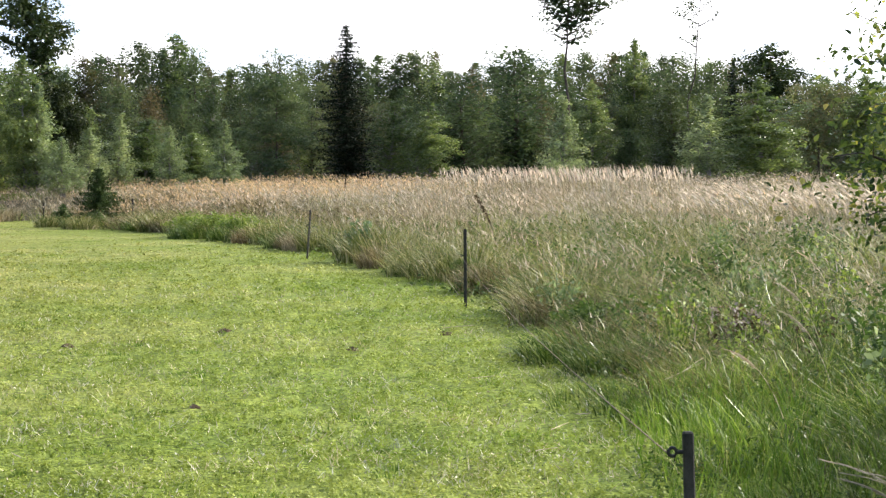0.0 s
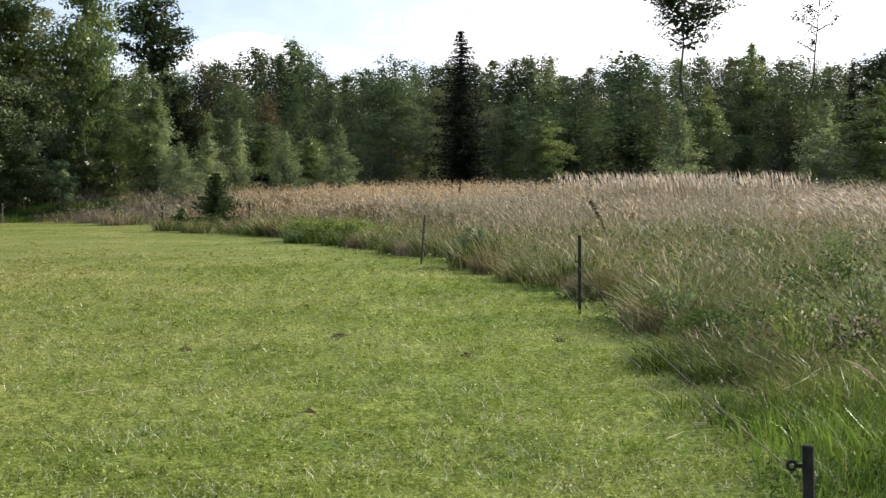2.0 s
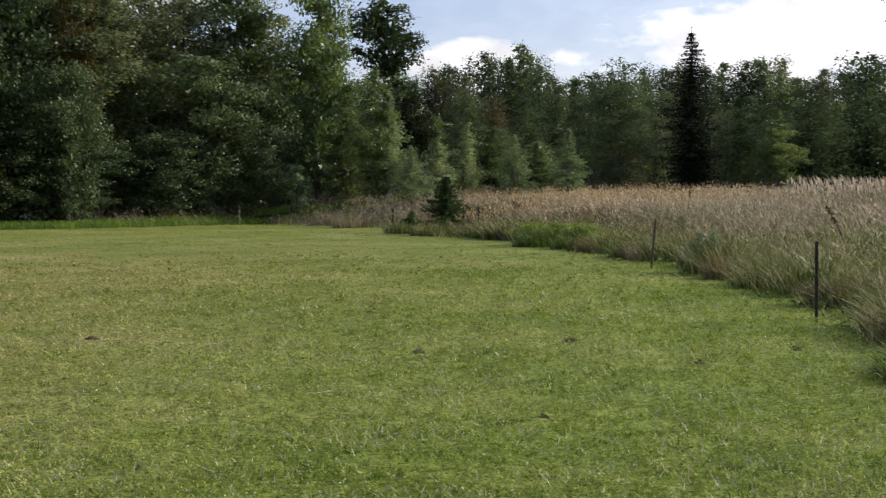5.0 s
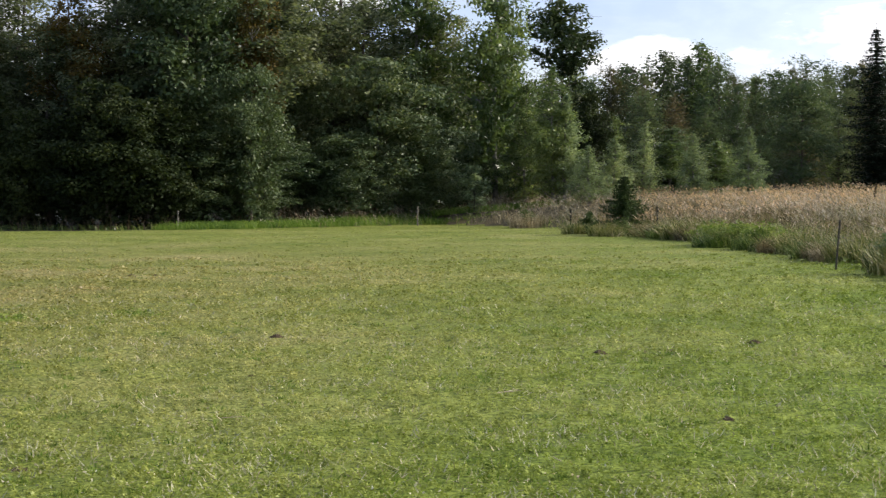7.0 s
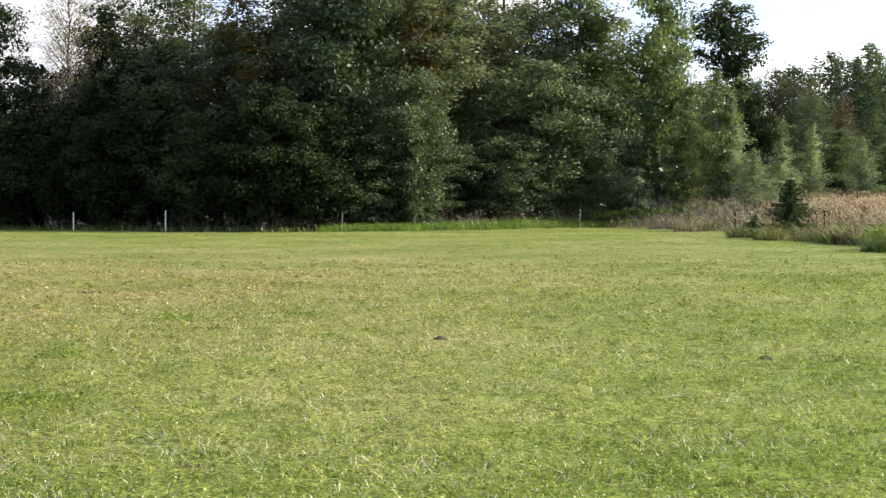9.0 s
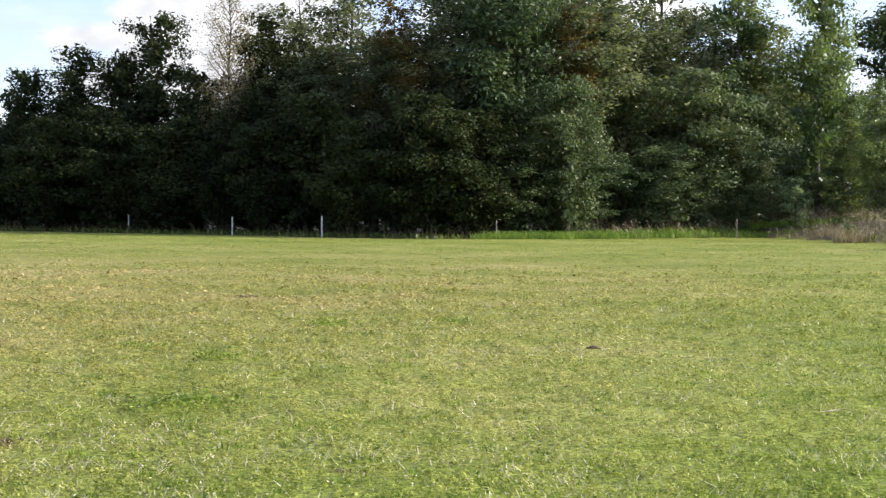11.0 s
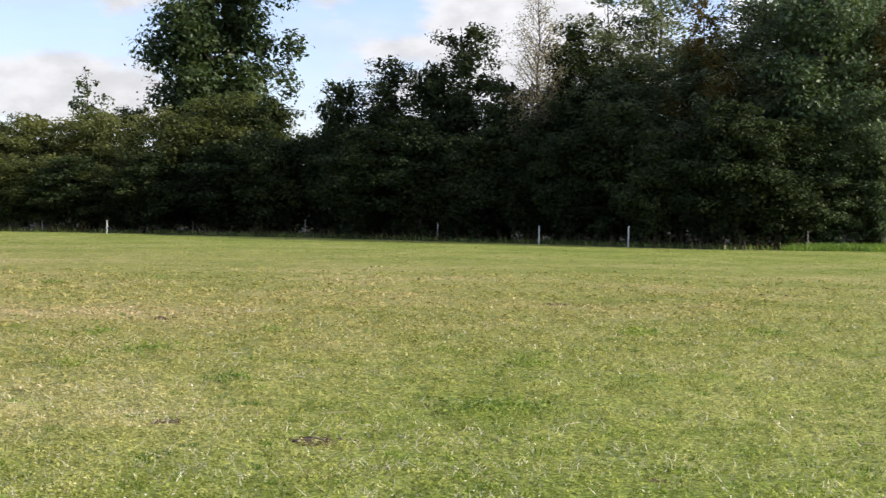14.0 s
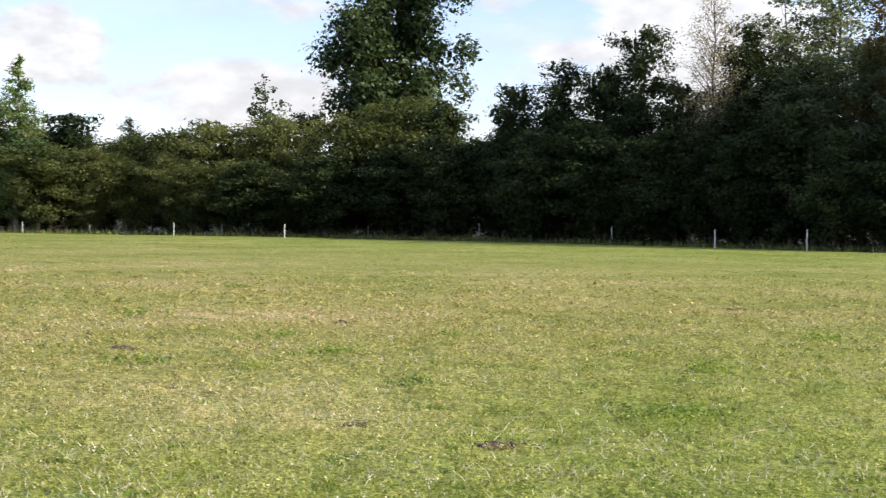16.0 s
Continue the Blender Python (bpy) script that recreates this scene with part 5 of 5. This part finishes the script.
strip("verge_grass", 24000, -36, -19, 0.0, 7.0, 0.14, 0.50, 0.03, FRESH_BLADE, "fresh green verge before the trees")
strip("brown_weeds", 1700, -38, -18, 6.5, 9.5, 0.6, 1.6, 0.045, BROWN_WEED, "withered brown weeds under the trees")
strip("dry_weeds", 2000, -27, -18, 4.0, 8.0, 0.4, 1.3, 0.04, DRY_BLADE, "dry pale weeds under the trees")
strip("shade_grass", 8000, -97, -33, 1.4, 6.5, 0.10, 0.38, 0.035, LUSH_BLADE, "rough grass along the fence in the hedge's shade")
strip("shade_weeds", 900, -95, -36, 2.0, 4.0, 0.3, 0.9, 0.045, BROWN_WEED, "brown weeds along the fence in the hedge's shade")


def tussock_mesh(seed, blades, radius, tall, mat, wide=0.012, spread=0.9):
    g = np.random.default_rng(seed)
    a = g.uniform(0, 2 * np.pi, blades)
    q = np.sqrt(g.random(blades)) * radius
    x, y = np.cos(a) * q, np.sin(a) * q
    t = tall * g.uniform(0.45, 1.1, blades) * (1.1 - 0.5 * q / radius)
    out = spread * t * g.uniform(0.0, 1.0, blades)
    return mesh_from("tussock", *ribbons(x, y, -0.02 - 0 * t, t, wide * g.uniform(0.5, 1.2, blades), np.cos(a) * out + g.normal(-0.15, 0.3, blades) * t, np.sin(a) * out + g.normal(0, 0.3, blades) * t, 3, g.uniform(0, np.pi, blades)), [mat])


def stalk_mesh(seed, count, radius, tall):
    """Dry stalks with seed heads that stand out of a tussock."""
    g = np.random.default_rng(seed)
    a, q = g.uniform(0, 2 * np.pi, count), np.sqrt(g.random(count)) * radius * 0.7
    x, y, t = np.cos(a) * q, np.sin(a) * q, tall * g.uniform(0.7, 1.25, count)
    lx, ly = np.cos(a) * t * 0.35 + g.normal(-0.2, 0.25, count) * t, np.sin(a) * t * 0.35 + g.normal(0, 0.25, count) * t
    stalks = ribbons(x, y, -0.02 - 0 * t, t, np.full(count, 0.007), lx, ly, 3, g.uniform(0, np.pi, count))
    ln = g.uniform(0.08, 0.16, count)
    heads = ribbons(x + lx * 0.9, y + ly * 0.9, t * 0.84, ln, g.uniform(0.008, 0.016, count), lx / t * ln, ly / t * ln, 3, g.uniform(0, np.pi, count))
    return mesh_from("seed_stalks", *joined([stalks, heads]), [SEED_HEAD])


EDGE_TUFT = [(tussock_mesh(71, 900, 0.75, 0.85, MEADOW_BLADE, 0.018), stalk_mesh(74, 9, 0.75, 0.85)), (tussock_mesh(72, 1100, 0.9, 0.62, TUSSOCK_BLADE, 0.018), stalk_mesh(75, 5, 0.9, 0.7)), (tussock_mesh(73, 800, 0.7, 0.8, DRY_BLADE, 0.016), stalk_mesh(76, 14, 0.7, 0.85))]
EDGE_TUFT.append((tussock_mesh(77, 1300, 0.8, 0.62, BRIM_BLADE, 0.016, 0.7), stalk_mesh(78, 6, 0.7, 0.75)))
TUFTS = [(0.85, 23.7, 3, 0.85), (1.75, 21.9, 3, 0.95), (1.5, 24.0, 3, 0.9), (2.1, 20.2, 3, 0.8), (0.1, 28.6, 3, 0.9), (-0.9, 31.6, 3, 0.95), (-3.3, 39.8, 3, 1.0), (-4.9, 44.4, 3, 1.0), (-1.7, 36.0, 3, 0.9), (1.5, 19.6, 0, 0.9), (2.0, 22.8, 1, 0.9), (0.5, 26.6, 0, 1.05), (-0.3, 30.0, 0, 0.9), (-1.3, 33.2, 0, 1.2), (-0.8, 34.4, 0, 1.0), (-2.6, 38.5, 0, 1.1), (-4.3, 43.6, 0, 1.1), (-5.6, 46.7, 1, 1.2), (-7.2, 49.2, 1, 1.1), (-9.6, 56.5, 0, 1.2), (-13.4, 60.9, 0, 0.9), (-15.3, 64.6, 0, 0.9), (-20.2, 75.5, 2, 1.4)]


def tussock(x, y, which, size, turn):
    root = new("grass_tussock")
    root.matrix_world = pose(x, y, float(height(x, y)), 0, 0, turn) @ Matrix.Scale(size, 4)
    tagged(part("foliage", EDGE_TUFT[which][0], root), kind="stuff")
    tagged(part("stalk_spray", EDGE_TUFT[which][1], root, "pale dry stalks with seed heads"), kind="stuff")
    return tagged(root, ("arching green and yellow grass tussock at the lawn's edge", "lush green grass tussock at the lawn's edge", "dry bleached grass tussock at the lawn's edge", "withered brown grass tussock bent over at the lawn's edge")[which], "tussock", "tussocks along the lawn")


for i, (x, y, which, s) in enumerate(TUFTS):
    tussock(x, y, which, s, i * 77)

# more of them crowd the lawn's edge and hang over it
tuft_rng = random.Random(9)
y = 13.5
while y < 60:
    x = float(np.interp(y, EDGE_Y, EDGE_X)) + tuft_rng.uniform(0.35, 1.0) * (0.6 + y / 45)
    which = tuft_rng.choice((0, 0, 2, 2, 1) if y > 24 else (0, 1))
    if off_hollow(np.array([x]), np.array([y]))[0]:
        tussock(x, y, which, tuft_rng.uniform(0.65, 1.0) * (0.7 + y / 110), tuft_rng.uniform(0, 360))
    y += tuft_rng.uniform(0.6, 1.5) * (0.5 + y / 30)

# lush tufts in the lawn
spots = np.random.default_rng(81).normal(0, 1, (26, 3)) * np.array([0.17, 0.17, 0.008]) + np.array([0, 0, 0.022])
LUSH_TUFT = mesh_from("clover", *lumps(spots, 0.06, 13, 0.022, 82), [CLOVER_LEAF])
for i, (x, y, s) in enumerate([(-14.64, 9.6, 1.3), (-10.88, 9.98, 0.8), (-15.16, 14.82, 0.9), (-11.62, 14.12, 0.9), (-11.78, 18.2, 1.2), (-27.0, 20.4, 1.9), (-8.22, 10.33, 1.4), (-13.88, 11.48, 1.5), (-12.05, 18.66, 1.0), (-8.04, 10.16, 1.0), (-10.83, 19.86, 1.2), (-5.85, 31.4, 1.6), (-2.2, 24.5, 1.2), (-16.5, 13.0, 1.1), (-21.0, 14.0, 1.5), (-9.9, 13.2, 0.8), (-13.0, 10.0, 0.7)]):
    tuft = new("clover_tuft", LUSH_TUFT)
    tuft.matrix_world = pose(x, y, float(height(x, y)), 0, 0, i * 61) @ Matrix.Diagonal((s * 1.15, s * 0.95, 1.1, 1))
    tagged(tuft, "lush dark green clover tuft in the mown lawn", "clover", "clover tufts in the lawn", kind="stuff")


# small flat leaves between the mown blades
hx, hy, hr = sector(90000, 7.2, 40.0, 64, -17)
ok = off_bare(hx, hy) & (past_edge(hx, hy) < 0.5) & (np.sin(2.3 * hx + 1.7 * np.sin(1.9 * hy)) * np.sin(2.6 * hy + 1.3 * np.sin(2.1 * hx)) > rng.uniform(-0.9, 0.7, len(hx)))
hx, hy, hr = hx[ok], hy[ok], hr[ok]
low = np.stack([hx, hy, height(hx, hy) + rng.uniform(0.006, 0.03, len(hx))], 1)
stuff("lawn_herbs", leaf_quads(low, rng.normal(0, 0.55, (len(hx), 3)) + np.array([0, 0, 1.0]), 0.012 * np.maximum(1.0, hr / 14.0), np.random.default_rng(88)), BLADES, "small low clover leaves between the mown grass", "herbs")


# taller tufts that the mower left
tx, ty, tr = sector(1300, 7.6, 70.0, 62, -12)
ok = past_edge(tx, ty) < -0.3
tx, ty, tr = np.repeat(tx[ok], 36), np.repeat(ty[ok], 36), np.repeat(rng.uniform(0.03, 0.11, ok.sum()) * (0.7 + tr[ok] / 40.0), 36)
ta, tq = rng.uniform(0, 2 * np.pi, len(tx)), np.sqrt(rng.random(len(tx)))
tx, ty = tx + np.cos(ta) * tq * tr * 1.3, ty + np.sin(ta) * tq * tr
tt = rng.uniform(0.025, 0.065, len(tx)) * (1.15 - 0.6 * tq)
stuff("lawn_tufts", ribbons(tx, ty, height(tx, ty) - 0.004, tt, rng.uniform(0.004, 0.009, len(tx)) * (0.8 + tr * 4), np.cos(ta) * tt * tq, np.sin(ta) * tt * tq, 2), FRESH_BLADE, "taller green tufts left in the mown lawn", "grass")


# dry clippings strewn over the lawn, their pale colour also painting its glints
cx, cy, cr = sector(34000, 7.4, 40.0, 64, -15)
ok = (past_edge(cx, cy) < 0.4) & (np.sin(1.3 * cx + 2.0 * np.sin(0.9 * cy)) * np.sin(1.5 * cy + 1.4 * np.sin(1.1 * cx)) > rng.uniform(-0.7, 1.0, len(cx)))
cx, cy, cr = cx[ok], cy[ok], cr[ok]
bits = np.stack([cx, cy, height(cx, cy) + rng.uniform(0.02, 0.05, len(cx))], 1)
stuff("dry_clippings", leaf_ovals(bits, rng.normal(0, 1, (len(cx), 3)), rng.uniform(0.005, 0.013, len(cx)) * np.maximum(1.0, cr / 24.0), np.random.default_rng(89)), CLIPPING_GLINT, "bleached dry grass clippings and painted glints strewn over the lawn", "clippings")


# dry, bleached tips in the foreground turf
dx, dy, dr = sector(46000, 7.2, 26.0, 64, -15)
ok = (past_edge(dx, dy) < 0.3) & (np.sin(1.7 * dx + 1.6 * np.sin(1.2 * dy)) * np.sin(1.9 * dy + 1.5 * np.sin(1.4 * dx)) > rng.uniform(-0.8, 1.0, len(dx)))
dx, dy, dr = dx[ok], dy[ok], dr[ok]
dt = rng.uniform(0.03, 0.072, len(dx))
stuff("bleached_tips", ribbons(dx, dy, height(dx, dy) - 0.004, dt, rng.uniform(0.005, 0.011, len(dx)) * np.maximum(1.0, dr / 14.0), rng.normal(0, 0.7, len(dx)) * dt, rng.normal(0, 0.7, len(dx)) * dt, 1), CLIPPING_GLINT, "bleached dry grass tips standing in the mown lawn", "grass")


def mound(seed, radius, tall, clods):
    """A low heap of crumbled earth with loose clods."""
    g = np.random.default_rng(seed)
    bm = bmesh.new()
    bmesh.ops.create_grid(bm, x_segments=14, y_segments=14, size=1.0)
    for v in bm.verts:
        q = v.co.xy.length
        edge = 0.75 + 0.25 * noise.noise(Vector((v.co.x * 2.3 + seed, v.co.y * 2.3, 0)))
        v.co.z = tall * max(-0.3, 1.0 - (q / edge) ** 2) + 0.35 * tall * noise.noise(Vector((v.co.x * 5 + seed, v.co.y * 5, 1)))
        v.co.x, v.co.y = v.co.x * radius, v.co.y * radius
    for i in range(clods):
        a, q, s = g.uniform(0, 6.28), radius * math.sqrt(g.random()), radius * g.uniform(0.03, 0.10)
        bmesh.ops.create_icosphere(bm, subdivisions=1, radius=s, matrix=pose(math.cos(a) * q, math.sin(a) * q, tall * 0.6 * (1 - q / radius) + s * 0.3, g.uniform(0, 180), g.uniform(0, 180)))
    me = bpy.data.meshes.new("heap")
    bm.to_mesh(me)
    bm.free()
    me.materials.append(EARTH)
    return me


HEAPS = [mound(3, 0.25, 0.03, 18), mound(8, 0.12, 0.045, 14)]
for i, (x, y, which, s) in enumerate(BARE_SPOTS):
    heap = new(("dirt_patch", "molehill")[which], HEAPS[which])
    heap.matrix_world = pose(x, y, float(height(x, y)) - (0.006 if which == 0 else 0.0), 0, 0, i * 49) @ Matrix.Scale(s, 4)
    tagged(heap, ("trampled patch of bare brown earth in the lawn", "small dark molehill of loose earth in the lawn")[which], ("bare earth", "molehill")[which], "bare spots in the lawn")


# cut straws lying about
def straw(x, y, length, turn, rise=0.02, thick=0.004):
    t = np.linspace(-0.5, 0.5, 6)
    me = mesh_from("straw", *rod(np.stack([t * length, 0.04 * length * np.sin(4 * t), rise + 0.3 * rise * t], 1), np.linspace(thick, thick * 0.5, 6), 5), [STRAW], smooth=True)
    ob = new("straw", me)
    ob.matrix_world = pose(x, y, float(height(x, y)) + 0.012, 0, 0, turn)
    tagged(ob, "bleached dry straw lying on the grass", "straw", "straws on the lawn")


for x, y, length, turn, rise in ((0.71, 10.15, 0.22, 52, 0.05), (1.62, 11.25, 0.36, 38, 0.25), (1.70, 11.35, 0.30, 44, 0.28), (0.9, 10.7, 0.12, -50, 0.05), (-3.59, 12.4, 0.20, 48, 0.05), (-3.55, 12.42, 0.12, 10, 0.05), (0.55, 9.3, 0.2, 20, 0.03), (-8.6, 9.0, 0.18, 30, 0.03), (-10.6, 10.6, 0.2, 40, 0.03), (-6.9, 9.6, 0.14, 70, 0.03), (-2.4, 9.2, 0.15, 120, 0.03), (-5.0, 10.4, 0.16, 15, 0.03), (-12.6, 11.8, 0.2, 60, 0.03), (0.3, 12.9, 0.2, 15, 0.03), (0.1, 17.1, 0.25, 12, 0.06), (0.22, 17.15, 0.2, -20, 0.07)):
    straw(x, y, length, turn, rise)


# tall weeds in the meadow
def dock(x, y, tall, lean):
    root = new("dock_plant")
    root.matrix_world = pose(x, y, float(height(x, y)))
    g = np.random.default_rng(int(abs(x * 100)))
    t = np.linspace(0, 1, 6)
    line = np.stack([lean * t * t, 0 * t, t * tall], 1)
    part("stem", mesh_from("stem", *rod(line, np.linspace(0.008, 0.004, 6), 5), [BROWN_WEED]), root)
    spots = np.array([[np.interp(f, t, line[:, c]) for c in range(3)] for f in g.uniform(0.62, 1.0, 26)])
    part("seed_spike", mesh_from("seed_spike", *crown_leaves(spots, 6, 0.022, 0.032, 5), [BROWN_WEED]), root, "dark brown seed spike")
    return tagged(root, "withered dark brown dock standing above the grass", "dock")


for x, y, tall, lean in ((1.0, 30.0, 1.3, -0.4), (-3.6, 60.0, 1.2, 0.1)):
    dock(x, y, tall, lean)


def weed(x, y, tall, wide, leaf_mat, label, seed, leaf=0.06, flower=None):
    root = new("weed")
    root.matrix_world = pose(x, y, float(height(x, y)))
    g = np.random.default_rng(seed)
    ends = []
    for i in range(7):
        a, q = i * 2.4, wide * g.uniform(0.2, 0.5)
        t = np.linspace(0, 1, 5)
        line = np.stack([math.cos(a) * q * t, math.sin(a) * q * t, tall * g.uniform(0.7, 1.0) * t], 1)
        part("stem", mesh_from("stem", *rod(line, np.linspace(0.006, 0.003, 5), 4), [WEED_LEAF]), root)
        ends += [line[k] + g.normal(0, 0.03, 3) for k in (1, 2, 2, 3, 3, 4)]
    part("foliage", mesh_from("foliage", *crown_leaves(np.array(ends), 7, 0.07 * wide / 0.5, leaf, seed), [leaf_mat]), root)
    if flower:
        tops = np.array(ends)[5::6]
        tagged(part("flower", mesh_from("flower", *crown_leaves(tops, 10, 0.04, 0.026, seed + 1), [flower]), root), "small blossoms at the tips", kind="stuff")
    return tagged(root, label, "weed")


weed(-1.75, 33.6, 0.75, 0.5, SAPLING_LEAF, "leafy weed with white blossom heads", 91, 0.09, WHITE_FLOWER)
for i, (x, y) in enumerate(((2.3, 13.4), (2.5, 13.6))):
    weed(x, y, 0.5, 0.26, BROWN_WEED, "faded purple flowering weed in the grass", 92 + i, 0.03, PURPLE)
for i, (x, y, tall) in enumerate(((3.1, 16.5, 0.9), (3.8, 18.0, 1.0), (3.3, 19.5, 0.9), (4.6, 20.0, 1.0), (2.6, 18.5, 0.8), (5.0, 23.0, 1.1), (4.2, 25.0, 1.0), (2.9, 10.4, 0.9), (3.0, 11.5, 1.0), (2.6, 9.2, 0.8), (3.4, 12.8, 1.0), (1.7, 15.0, 0.6), (1.25, 17.6, 0.6))):
    weed(x, y, tall * 0.85, 0.5, WEED_LEAF if i % 3 else SAPLING_LEAF, "leafy green weed growing through the meadow grass", 110 + i, 0.04)

# leafy stems scattered through the near meadow
weed_rng = random.Random(31)
for i in range(22):
    y = weed_rng.uniform(12.0, 27.0)
    x = float(np.interp(y, EDGE_Y, EDGE_X)) + weed_rng.uniform(0.9, 1.2 + 0.19 * y)
    weed(x, y, weed_rng.uniform(0.4, 0.85) * (0.75 + y / 80.0), weed_rng.uniform(0.25, 0.5), (CLOVER_LEAF, CLOVER_LEAF, WEED_LEAF, BROWN_WEED)[i % 4], ("yellow-green leafy weed in the tall grass", "yellow-green leafy weed in the tall grass", "leafy green weed growing through the meadow grass", "withered brown weed in the tall grass")[i % 4], 140 + i, 0.03)


# drooping dry plumes close by
def plume(x, y, tall, reach, turn, seed):
    g = np.random.default_rng(seed)
    root = new("grass_plume")
    root.matrix_world = pose(x, y, float(height(x, y)), 0, 0, turn)
    t = np.linspace(0, 1, 10)
    line = np.stack([reach * t ** 1.6, 0 * t, tall * (1.25 * t - 0.35 * t ** 3)], 1)
    part("stem", mesh_from("stem", *rod(line, np.linspace(0.003, 0.0012, 10), 4), [STRAW]), root)
    n = 150
    f = g.uniform(0.68, 1.0, n)
    bx, bz = np.interp(f, t, line[:, 0]), np.interp(f, t, line[:, 2])
    ln = g.uniform(0.025, 0.055, n)
    part("seed_head", mesh_from("seed_head", *ribbons(bx, g.normal(0, 0.006, n), bz, ln * 0.3, np.full(n, 0.009), ln, g.normal(0, 0.012, n), 1), [SEED_HEAD]), root, "pale drooping seed head")
    return tagged(root, "dry reed grass stalk with a drooping plume", "reed grass")


for i, (x, y, tall, reach, turn) in enumerate(((1.98, 6.3, 0.50, 0.5, 172), (2.02, 6.35, 0.47, 0.42, 190), (1.92, 6.25, 0.42, 0.38, 165), (2.05, 6.4, 0.45, 0.5, 185), (2.7, 8.6, 0.95, 0.4, 180), (2.4, 10.0, 0.85, 0.35, 175), (2.9, 12.4, 0.9, 0.4, 170), (1.9, 9.0, 0.7, 0.35, 185), (3.6, 14.9, 1.0, 0.4, 180))):
    plume(x, y, tall, reach, turn, 200 + i)
